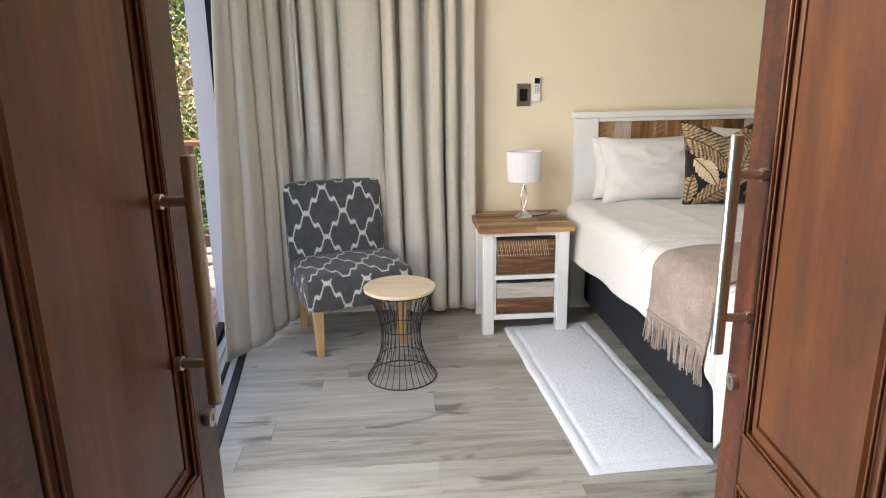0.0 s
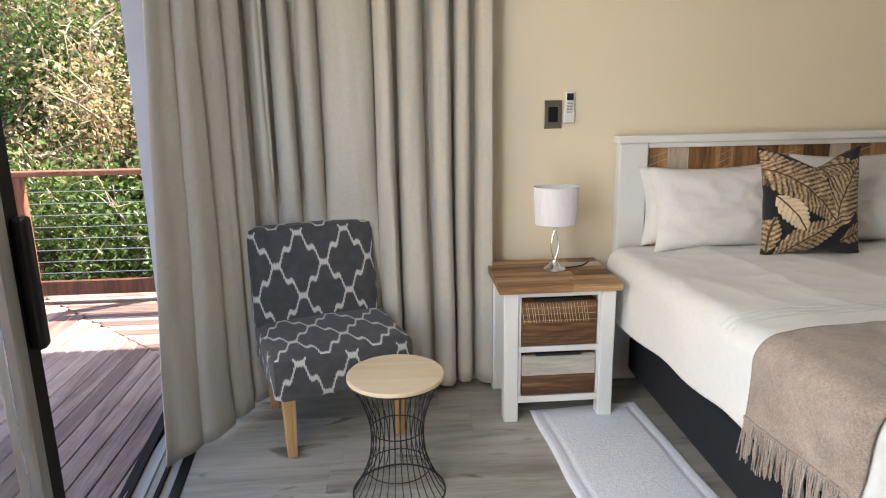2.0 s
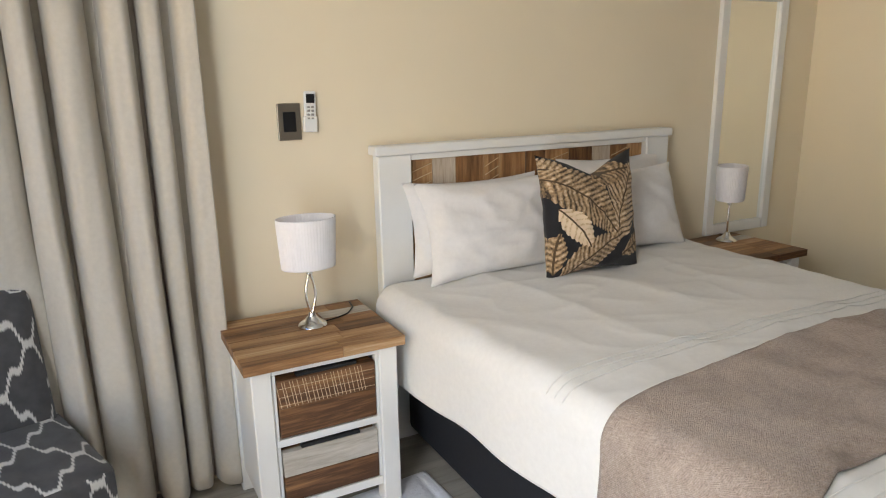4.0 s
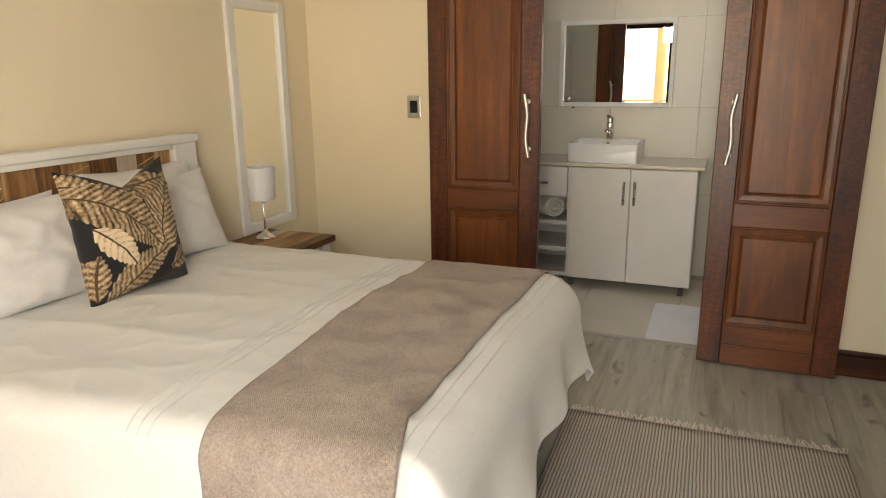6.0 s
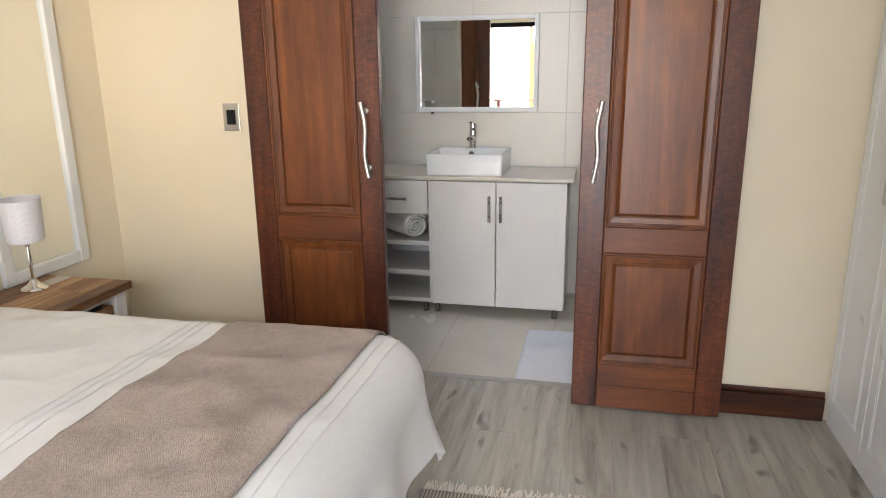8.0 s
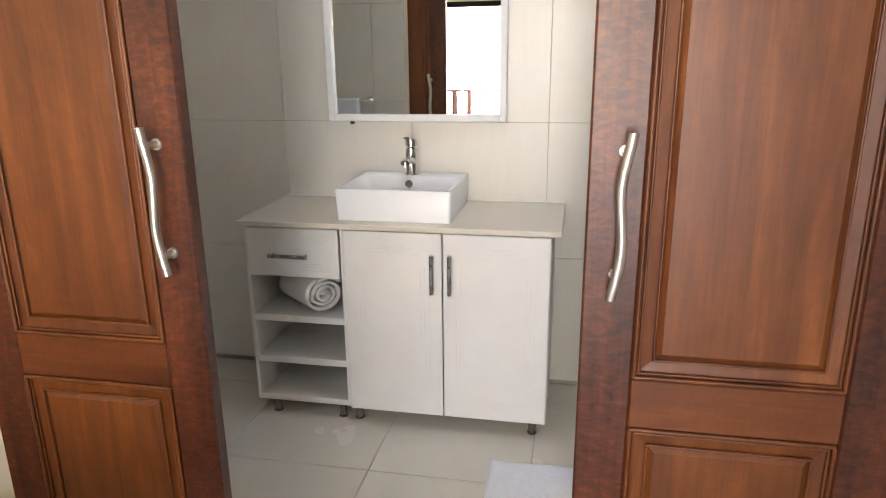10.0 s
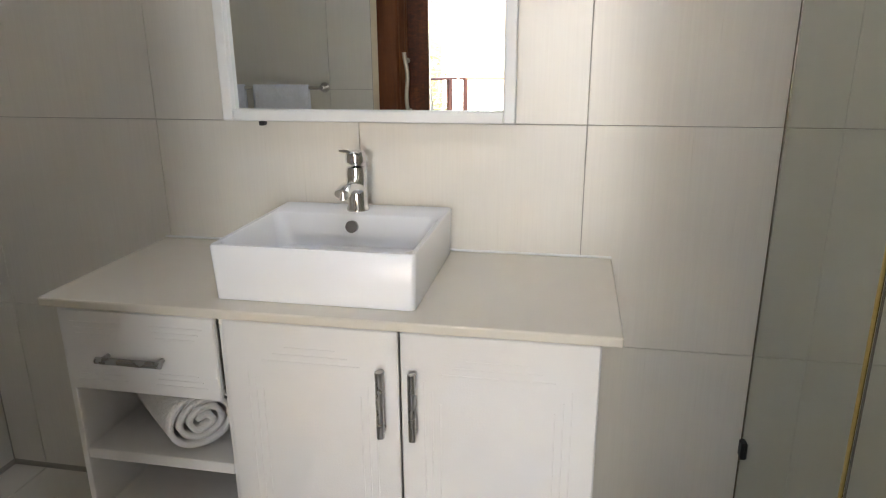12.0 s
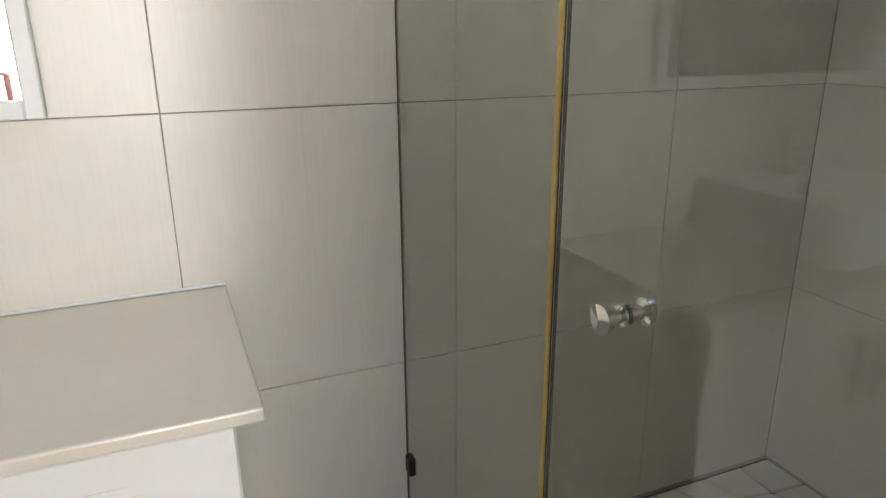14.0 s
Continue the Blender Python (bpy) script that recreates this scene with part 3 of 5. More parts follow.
# ---- bedside tables ----
def bedside_table(m, label):
    t = thing("bedside_table", label, "bedside table", m, "bedside tables")
    w, d, h = 0.515, 0.43, 0.613
    lw = 0.062
    ix, iy = 0.022, 0.02
    for x in (ix, w - ix - lw):
        for y in (iy, d - iy - lw):
            part("leg", box(x, x + lw, y, y + lw, 0, h - 0.032, 0.004), WHITEPAINT, t)
    for x in (ix + 0.012, w - ix - 0.03):
        part("side_panel", box(x, x + 0.018, iy + lw + 0.0005, d - iy - lw - 0.0005, 0.09, h - 0.033, 0.002), WHITEPAINT, t)
    part("back_panel", box(ix + lw, w - ix - lw, d - iy - 0.03, d - iy - 0.015, 0.09, h - 0.033, 0.002), WHITEPAINT, t)
    a, b = ix + lw + 0.0005, w - ix - lw - 0.0005
    for z0, z1 in ((0.085, 0.115), (0.315, 0.34), (h - 0.055, h - 0.033)):
        part("front_rail", box(a, b, iy + 0.006, iy + 0.035, z0, z1, 0.002), WHITEPAINT, t)
    for a0, a1 in ((a, a + 0.012), (b - 0.012, b)):
        part("front_rail", box(a0, a1, iy + 0.008, iy + 0.035, 0.1155, h - 0.0555, 0.002), WHITEPAINT, t)
    part("bottom_board", box(a, b, iy + 0.036, d - iy - 0.031, 0.095, 0.11, 0.001), WHITEPAINT, t)
    a, b = a + 0.015, b - 0.015
    for z0, z1, up in ((0.121, 0.309, GREYWOOD), (0.346, h - 0.061, ACACIA)):
        zm = z0 + (z1 - z0) * 0.47
        dr = part("drawer", box(a + 0.004, b - 0.004, iy + 0.03, d - 0.06, z0 + 0.004, z1 - 0.015, 0.001), ACACIA, t)
        part("drawer_board", box(a, b, iy + 0.004, iy + 0.0295, z0, zm, 0.002), ACACIA, dr)
        part("drawer_board", box(a, b, iy + 0.003, iy + 0.0295, zm + 0.0005, z1 - 0.014, 0.002), up, dr, "limed grey board" if up is GREYWOOD else "rough-sawn board with pale saw marks")
        part("finger_pull", box(a + 0.06, b - 0.06, iy + 0.006, iy + 0.0295, z1 - 0.0135, z1 - 0.002, 0.002), BLACKMETAL, dr, "dark recessed finger pull")
        if up is ACACIA:
            cuts = bmesh.new()
            rr = random.Random(8)
            for k in range(22):
                x = a + 0.01 + k * (b - a - 0.03) / 22 + rr.uniform(-0.003, 0.003)
                add_box(cuts, x, x + 0.0016, iy + 0.0022, iy + 0.0032, zm + 0.004, z1 - 0.02, 0)
                for v in cuts.verts[-8:]:
                    v.co.x += (v.co.z - zm) * -0.16
            for k in range(3):
                z = zm + 0.012 + k * 0.028
                add_box(cuts, a + 0.003, b - 0.003, iy + 0.0021, iy + 0.0031, z, z + 0.001, 0)
            part("saw_marks", cuts, BEECH_TOP, dr, "pale saw cuts across the board")
    rr = random.Random(5)
    y = 0.0
    k = 0
    while y < d - 0.01:
        yy = min(d, y + 0.0717)
        cut = rr.uniform(0.15, 0.4)
        part("top_plank", box(0, cut, y, yy - 0.0006, h - 0.0315, h, 0.0015), ACACIA, t)
        part("top_plank", box(cut + 0.0006, w, y, yy - 0.0006, h - 0.0315, h, 0.0015), GREYWOOD if k == 4 else ACACIA, t)
        y = yy
        k += 1
    return t


bedside_table(pose(0.62, 3.418, 0), "white painted bedside table with reclaimed wood top and two plank drawers")
bedside_table(pose(2.705, 3.455, 0), "white bedside table with reclaimed wood top, beyond the bed")


def table_lamp(m, label, cord):
    lamp = thing("table_lamp", label, "lamp", m, "bedside lamps")
    b = bmesh.new()
    prof = [(0.0, 0.0), (0.047, 0.0), (0.049, 0.004), (0.046, 0.01), (0.036, 0.016), (0.024, 0.024), (0.014, 0.036), (0.011, 0.046)]
    add_lathe(b, prof, 32)
    part("base", b, CHROME, lamp, "domed chrome base", True)
    s = bmesh.new()
    for sx in (-1, 1):
        pts = []
        for k in range(17):
            u = k / 16
            bulge = 0.0125 * math.sin(math.pi * u) ** 1.2 + 0.0035
            pts.append((sx * bulge, 0, 0.046 + u * 0.135))
        add_tube(s, pts, 0.005, 10)
    add_tube(s, [(0, 0, 0.18), (0, 0, 0.23)], 0.007, 12)
    add_lathe(s, [(0.006, 0.178), (0.011, 0.182), (0.011, 0.188), (0.006, 0.192)], 16)
    part("stem", s, CHROME, lamp, "twin-armed chrome stem", True)
    sh = bmesh.new()
    n = 220
    rings = []
    for z, r in ((0.205, 0.089), (0.21, 0.0895), (0.29, 0.094), (0.366, 0.098), (0.371, 0.098)):
        ring = []
        for k in range(n):
            a = 2 * math.pi * k / n
            rr = r + 0.001 * math.sin(a * 60 + 0.8 * math.sin(a * 7)) * (1 if 0.206 < z < 0.37 else 0.2)
            ring.append((rr * math.cos(a), rr * 0.72 * math.sin(a), z))
        rings.append(ring)
    add_rings(sh, rings, False, False)
    ob = part("shade", sh, SHADE, lamp, "oval pleated white fabric shade", True)
    md = ob.modifiers.new("fabric_thickness", "SOLIDIFY")
    md.thickness = 0.002
    if cord:
        c = bmesh.new()
        add_tube(c, [(0.045, 0.01, 0.004), (0.09, 0.02, 0.004), (0.14, 0.045, 0.004), (0.18, 0.1, 0.004), (0.19, 0.16, 0.004), (0.2, 0.19, -0.02)], 0.0025, 6)
        part("cord", c, BLACK, lamp, "thin dark flex", True)
    return lamp


SHADE = cloth("white_pleated_shade", (0.84, 0.82, 0.84), 0.02, 500.0, 0.8, 0.05)
table_lamp(pose(0.902, 3.655, 0.614), "small chrome table lamp with oval pleated white shade, unlit", True)
table_lamp(pose(3.035, 3.76, 0.614, 0, 0, 35), "small chrome table lamp with pleated shade below the mirror", True)


# ---- bed ----
def bed():
    b = thing("bed_base", "charcoal fabric bed base on castors", "bed")
    part("base", box(1.3, 2.64, 2.14, 3.79, 0.06, 0.33, 0.03, 4), MATTRESS, b)
    for x in (1.385, 2.55):
        for y in (2.3, 3.0, 3.65):
            c = bmesh.new()
            add_tube(c, [(x - 0.014, y, 0.025), (x + 0.014, y, 0.025)], 0.025, 14)
            add_tube(c, [(x, y, 0.025), (x, y, 0.062)], 0.008, 8)
            part("castor", c, BLACK, b, "black castor", True)
    solid("mattress", box(1.38, 2.62, 2.2, 3.78, 0.331, 0.63, 0.06, 5), LINEN, "white mattress under the bedding", "mattress", smooth=True)
    h = thing("headboard", "white painted headboard with upright reclaimed wood boards", "headboard")
    for x0, x1 in ((1.228, 1.362), (2.527, 2.66)):
        part("post", box(x0, x1, 3.815, 3.87, 0.0, 1.145, 0.005), WHITEPAINT, h)
    part("cap", box(1.215, 2.672, 3.805, 3.88, 1.1455, 1.18, 0.006, 2), WHITEPAINT, h)
    part("top_rail", box(1.3625, 2.5265, 3.822, 3.865, 1.122, 1.145, 0.003), WHITEPAINT, h)
    part("bottom_rail", box(1.3625, 2.5265, 3.822, 3.865, 0.5, 0.6, 0.003), WHITEPAINT, h)
    rr = random.Random(3)
    x = 1.3632
    k = 0
    while x < 2.52:
        w = min(rr.choice((0.075, 0.1, 0.11, 0.125)), 2.526 - x)
        part("board", box(x, x + w - 0.0012, 3.842 + rr.uniform(-0.004, 0.004), 3.862, 0.6005, 1.1215, 0.002), GREYWOOD_Z if k % 7 == 1 else ACACIA_Z, h)
        if k % 3 == 0 and w > 0.07:
            cuts = bmesh.new()
            for q in range(9):
                z = 0.8 + q * 0.034
                vs = [cuts.verts.new(p) for p in ((x + 0.006, 3.8372, z), (x + w - 0.008, 3.8372, z + 0.03), (x + w - 0.008, 3.8372, z + 0.032), (x + 0.006, 3.8372, z + 0.002))]
                f = cuts.faces.new(vs)
                ex = bmesh.ops.extrude_face_region(cuts, geom=[f])
                for v in ex["geom"]:
                    if isinstance(v, bmesh.types.BMVert):
                        v.co.y += 0.004
            part("saw_marks", cuts, BEECH_TOP, h, "pale slanting saw cuts")
        x += w
        k += 1


GREYWOOD_Z = wood("limed_grey_upright", (0.3, 0.22, 0.15), (0.5, 0.42, 0.33), (0.66, 0.58, 0.48), 2, 0.6, 11.0, 23.0, 1.0, 0.3, 0.3)
bed()

BX0, BX1, BY0, BY1, BTOP = 1.2, 2.72, 2.12, 3.74, 0.675


def drape(a, c, lift, seed, foldy=1.0):
    """Where a point of a flat cloth comes to lie on the bed: a across, c along, both in metres of the room's plan."""
    lean = 0.09 - 0.085 * (min(max(c, 2.1), 3.6) - 2.3)
    a += lean * (1 - min(max((a - BX0) / (BX1 - BX0), 0), 1))
    px, py = min(max(a, BX0 + lean + 0.06), BX1 - 0.07), max(c, BY0 + 0.07)
    s, f = a - px, c - py
    span = math.hypot(s, f)
    drop = max(abs(s), abs(f)) + 0.3 * min(abs(s), abs(f))
    crown = 0.018 * math.sin(math.pi * (px - BX0) / (BX1 - BX0)) + 0.010 * noise.noise((a * 2.2, c * 2.2, seed)) + 0.004 * noise.noise((a * 7, c * 7, seed))
    ridge = 1 - abs(noise.noise((a * 3.1 + 0.6 * c, c * 2.2, seed + 4)))
    ridge2 = 1 - abs(noise.noise((a * 5.5, c * 6.5 + a * 2, seed + 8)))
    crown += (0.008 * ridge ** 4 + 0.004 * ridge2 ** 5) * max(0.0, 1 - drop / 0.15)
    if drop < 1e-6:
        return Vector((px, py, BTOP + crown + lift))
    nx, ny = s / span, f / span
    west = min(max((-nx - 0.15) / 0.5, 0.0), 1.0)
    west = west * west * (3 - 2 * west)
    r = 0.14 - 0.065 * west + lift
    q = r * math.pi / 2
    if drop < q:
        out, down = r * math.sin(drop / r), r * (1 - math.cos(drop / r))
    else:
        rest = drop - q
        around = c * nx * nx + a * ny * ny + 0.45 * math.atan2(-abs(ny), nx)
        fold = 0.022 * math.sin(around * 13 + 3 * noise.noise((around * 2, 0, seed))) + 0.018 * noise.noise((around * 4, rest * 2, seed))
        out = r + (fold * foldy * (1 - 0.7 * west) + (0.15 - 0.1 * west) * rest) * min(1, rest / 0.25)
        down = r + rest * 0.99
    z = BTOP + crown + lift - down
    return Vector((px + nx * out, py + ny * out, max(z, 0.02 + lift)))


def spread(name, a0, a1, c0, c1, na, nc, lift, seed, material, label, category, hem=0.0, thick=0.012, foldy=1.0):
    bm = bmesh.new()
    rows = []
    for j in range(nc + 1):
        row = []
        for i in range(na + 1):
            a, c = a0 + (a1 - a0) * i / na, c0 + (c1 - c0) * j / nc
            if name == "throw_blanket":
                c -= 0.07 * (j / nc) * max(0, 1 - max(0, a - 1.1) / 0.9) + 0.09 * (1 - j / nc) * max(0, min(1, (1.35 - a) / 0.3))
            if hem:
                e = max(0, a0 + 0.1 - a) / 0.1
                a += e * hem * noise.noise((c * 4, 0, seed))
                e = max(0, c0 + 0.1 - c) / 0.1
                c -= 0.12 * max(0, BY0 - c) / 0.36 * max(0, min(1, 2.0 - a))
                c += e * hem * noise.noise((a * 4, 3, seed))
            row.append(bm.verts.new(drape(a, c, lift, seed, foldy)))
        rows.append(row)
    for p, q in zip(rows, rows[1:]):
        for i in range(na):
            bm.faces.new((p[i], p[i + 1], q[i + 1], q[i]))
    ob = solid(name, bm, material, label, category, smooth=True)
    md = ob.modifiers.new("cloth_thickness", "SOLIDIFY")
    md.thickness, md.offset = thick, -1
    return ob


duvet = spread("duvet", BX0 - 0.275, BX1 + 0.3, BY0 - 0.36, BY1, 210, 210, 0.0, 3.0, DUVET, "white cotton duvet with pintuck lines, draped over the bed", "duvet", 0.012)
for k, c in enumerate((2.745, 2.775, 2.805, 2.165, 2.13)):
    tuck = bmesh.new()
    pts = [drape(BX0 - 0.02 + (BX1 - BX0 + 0.06) * i / 90, c, 0.003, 3.0) for i in range(91)]
    add_tube(tuck, pts, 0.0018, 5)
    part("pintuck", tuck, DUVET, duvet, "raised pintuck line", True)


def herringbone():
    n = Nodes("taupe_herringbone_wool")
    v = n.coords()
    x = n.node("ShaderNodeSeparateXYZ")
    n.link(v, x.inputs[0])
    zig = n.math("PINGPONG", n.math("MULTIPLY", x.outputs[0], 1.0), 0.012)
    d = n.math("ADD", n.math("ADD", x.outputs[1], x.outputs[2]), n.math("ADD", zig, n.math("MULTIPLY", n.noise(v, 25.0, 3), 0.01)))
    w = n.math("SINE", n.math("MULTIPLY", d, 1100.0))
    big, mid = n.noise(v, 6.0, 5, 0.65, 0.8), n.noise(v, 150.0, 4, 0.75)
    f = n.math("ADD", n.math("MULTIPLY", w, 0.03), n.math("ADD", n.math("MULTIPLY", big, 0.5), n.math("MULTIPLY", mid, 0.6)))
    col = n.ramp(f, ((0.4, (0.24, 0.18, 0.145)), (0.68, (0.5, 0.405, 0.34))))
    n.bump(n.math("ADD", n.math("MULTIPLY", w, 0.15), n.math("MULTIPLY", mid, 2.0)), 0.6, 0.004)
    return n.done(col, 0.92, Sheen_Weight=0.2)


WOOL = herringbone()
throw = spread("throw_blanket", BX0 - 0.245, BX1 + 0.06, 2.19, 2.665, 120, 40, 0.012, 3.0, WOOL, "taupe herringbone throw with tassels laid across the bed", "blanket", 0.0, 0.006)
fr_bm = bmesh.new()
rr = random.Random(11)
for i in range(52):
    c = 2.105 + i * 0.487 / 51
    p = drape(BX0 - 0.243, c, 0.014, 3.0)
    ln = rr.uniform(0.1, 0.145)
    for q in range(3):
        dx, dy = rr.uniform(-0.012, 0.012), rr.uniform(-0.014, 0.014)
        add_tube(fr_bm, [p, p + Vector((dx * 0.4 - 0.004, dy * 0.4, -ln * 0.4)), p + Vector((dx - 0.002, dy, -ln))], 0.0022, 5)
    add_lathe(fr_bm, [(0.0, 0.004), (0.005, 0.0), (0.005, -0.008), (0.0, -0.012)], 7, tuple(p))
tagged(part("tassel_fringe", fr_bm, WOOL, throw, "knotted taupe tassels", True), kind="stuff")


# ---- pillows ----
def pillow_mesh(w, h, t, seed, point=0.12, n=34, chop=0.0):
    """A stuffed cover lying in the x-z plane, its foot on z = 0, seams at the rim."""
    bm = bmesh.new()
    sheets = []
    for side in (-1, 1):
        rows = []
        for j in range(n + 1):
            row = []
            for i in range(n + 1):
                u, v = 2 * i / n - 1, 2 * j / n - 1
                edge = (1 - abs(u) ** 2.4) * (1 - abs(v) ** 2.4)
                th = t / 2 * max(edge, 0) ** 0.55
                th *= 1 + 0.16 * noise.noise((u * 2.2, v * 2.2, seed + side)) + 0.06 * noise.noise((u * 6, v * 6, seed))
                sx = 1 - point * (1 - abs(v) ** 2) * abs(u) ** 3 * 0.8
                sz = 1 - point * (1 - abs(u) ** 2) * abs(v) ** 3 * 0.9
                wob = 0.006 * noise.noise((u * 3, v * 3, seed + 7))
                th += 0.012 * max(edge, 0) ** 0.5 * ((1 - abs(noise.noise((u * 2.4 + v * 1.6, v * 2.0 - u, seed + 2)))) ** 5 - 0.3)
                dent = chop * max(0.0, v) ** 2 * math.exp(-((u - 0.1) / 0.42) ** 2)
                row.append(bm.verts.new((u * w / 2 * sx, side * th + wob, h / 2 + v * h / 2 * sz - dent)))
            rows.append(row)
        sheets.append(rows)
        for p, q in zip(rows, rows[1:]):
            for i in range(n):
                bm.faces.new((p[i], p[i + 1], q[i + 1], q[i]))
    bmesh.ops.remove_doubles(bm, verts=bm.verts, dist=0.0012)
    return bm


def leaf_print():
    """Large gold and sand palm leaves on black, each with soft ribs slanting off a dark midrib."""
    n = Nodes("black_and_gold_leaf_print")
    src = n.coords()
    sp = n.node("ShaderNodeSeparateXYZ")
    n.link(src, sp.inputs[0])
    col = (0.008, 0.008, 0.011)
    fine, soft = n.noise(src, 90.0, 4), n.noise(src, 16.0, 4, 0.7)
    # across, up, slant, half length, half width (shares of the cushion), paleness, depth of the gaps between ribs
    for cx, cz, slant, hl, hw, pale, gap in (
        (0.1, 0.86, -15, 0.22, 0.09, 0.35, 0.9), (0.95, 0.5, 80, 0.28, 0.11, 0.2, 0.6), (0.72, 0.58, 62, 0.36, 0.2, 0.4, 0.95),
        (0.62, 0.8, 12, 0.24, 0.1, 0.25, 0.7), (0.34, 0.65, -36, 0.44, 0.17, 0.3, 0.75), (0.36, 0.17, 34, 0.36, 0.13, 0.35, 0.6),
        (0.85, 0.22, 18, 0.18, 0.085, 0.3, 0.3), (0.1, 0.22, 80, 0.17, 0.08, 0.3, 0.5), (0.27, 0.42, -52, 0.2, 0.1, 0.75, 0.1),
    ):
        c, s = math.cos(radians(slant)) / 0.49, math.sin(radians(slant)) / 0.49
        x, z = n.math("ADD", sp.outputs[0], -(cx - 0.5) * 0.49), n.math("ADD", sp.outputs[2], -cz * 0.485)
        u = n.math("ADD", n.math("MULTIPLY", x, c), n.math("MULTIPLY", z, s))
        v = n.math("ADD", n.math("MULTIPLY", x, -s), n.math("MULTIPLY", z, c))
        v = n.math("ADD", v, n.math("MULTIPLY", n.math("MULTIPLY", u, u), 0.5))
        av = n.math("ABSOLUTE", v)
        un = n.math("DIVIDE", u, hl)
        wave = n.math("ADD", n.math("SUBTRACT", u, n.math("MULTIPLY", av, 0.8)), n.math("MULTIPLY", soft, 0.05))
        ribs = n.math("MULTIPLY_ADD", n.math("SINE", n.math("MULTIPLY", wave, 135.0)), 0.5, 0.5)
        shape = n.math("SUBTRACT", n.math("MULTIPLY", n.math("SUBTRACT", 1.0, n.math("MULTIPLY", un, un)), hw), av)
        shape = n.math("ADD", shape, n.math("MULTIPLY", ribs, -0.012))
        tone = n.math("ADD", n.math("MULTIPLY_ADD", fine, 1.1, pale - 0.52), n.math("MULTIPLY", ribs, -0.35))
        tone = n.math("ADD", tone, n.math("MULTIPLY", soft, 0.35))
        leaf = n.ramp(tone, ((0.05, (0.05, 0.03, 0.014)), (0.4, (0.36, 0.24, 0.13)), (0.75, (0.68, 0.54, 0.38))))
        deep = n.math("MULTIPLY", n.math("GREATER_THAN", n.math("ADD", ribs, n.math("MULTIPLY", av, 1.6)), 1.34 - 0.3 * gap), gap)
        leaf = n.mix(deep, leaf, (0.014, 0.01, 0.008))
        leaf = n.mix(n.math("LESS_THAN", av, 0.006), leaf, (0.07, 0.042, 0.018))
        col = n.mix(n.math("GREATER_THAN", shape, 0.0), col, leaf)
    n.bump(n.noise(src, 500.0, 2), 0.2, 0.002)
    return n.done(col, 0.85, Sheen_Weight=0.1)


LEAFPRINT = leaf_print()
for at, size, seed, label in (
    (pose(1.615, 3.735, 0.69, -12, 0, 0), (0.6, 0.36, 0.15), 1.0, "plump white cotton pillow at the back of the bed"),
    (pose(1.685, 3.635, 0.682, -20, 0, 0), (0.69, 0.385, 0.17), 2.0, "white cotton pillow leaning on the headboard"),
    (pose(2.32, 3.745, 0.69, -12, 0, 0), (0.58, 0.40, 0.14), 3.0, "white cotton pillow at the back of the bed"),
    (pose(2.29, 3.64, 0.685, -20, 0, 0), (0.66, 0.37, 0.17), 4.0, "white cotton pillow leaning on the headboard"),
):
    solid("pillow", pillow_mesh(*size, seed), LINEN, label, "pillow", "bed pillows", smooth=True, at=at)
solid("cushion", pillow_mesh(0.455, 0.475, 0.17, 9.0, 0.16, 44, 0.06), LEAFPRINT, "square scatter cushion printed with gold palm leaves on black", "cushion", smooth=True, at=pose(1.957, 3.475, 0.672, -10, 0, 0))


# ---- slipper chair ----
def trellis():
    """White stepped ikat trellis on charcoal."""
    n = Nodes("charcoal_ikat_trellis")
    uv = n.coords("UV")
    s = n.node("ShaderNodeSeparateXYZ")
    n.link(uv, s.inputs[0])
    jag = n.noise(n.coords("UV", (260.0, 18.0, 1.0)), 1.0, 2)
    u = n.math("SNAP", n.math("DIVIDE", s.outputs[0], 0.205), 1 / 36)
    v = n.math("ADD", n.math("DIVIDE", s.outputs[1], 0.27), n.math("MULTIPLY_ADD", jag, 0.05, -0.025))
    tri = n.math("PINGPONG", u, 0.5)
    st = n.math("SUBTRACT", tri, n.math("MULTIPLY", n.math("SINE", n.math("MULTIPLY", tri, 8 * math.pi)), 1.5 / (8 * math.pi)))
    d1 = n.math("PINGPONG", n.math("ADD", n.math("SUBTRACT", v, st), 20.0), 0.5)
    d2 = n.math("PINGPONG", n.math("ADD", n.math("ADD", v, st), 20.0), 0.5)
    line = n.ramp(n.math("MINIMUM", d1, d2), ((0.026, (1, 1, 1)), (0.056, (0, 0, 0))))
    weave = n.noise(uv, 700.0, 2)
    base = n.ramp(n.noise(uv, 20.0, 3), ((0.3, (0.05, 0.05, 0.053)), (0.7, (0.075, 0.075, 0.078))))
    col = n.mix(n.math("MULTIPLY", line, n.math("MULTIPLY_ADD", weave, 0.5, 0.6)), base, (0.66, 0.65, 0.62))
    n.bump(weave, 0.3, 0.002)
    return n.done(col, 0.9, Sheen_Weight=0.15)


TRELLIS = trellis()
chair = thing("slipper_chair", "armless charcoal chair with white trellis pattern and pale legs", "chair", pose(-0.27, 3.19, 0, 0, 0, 18))
W, D = 0.57, 0.52


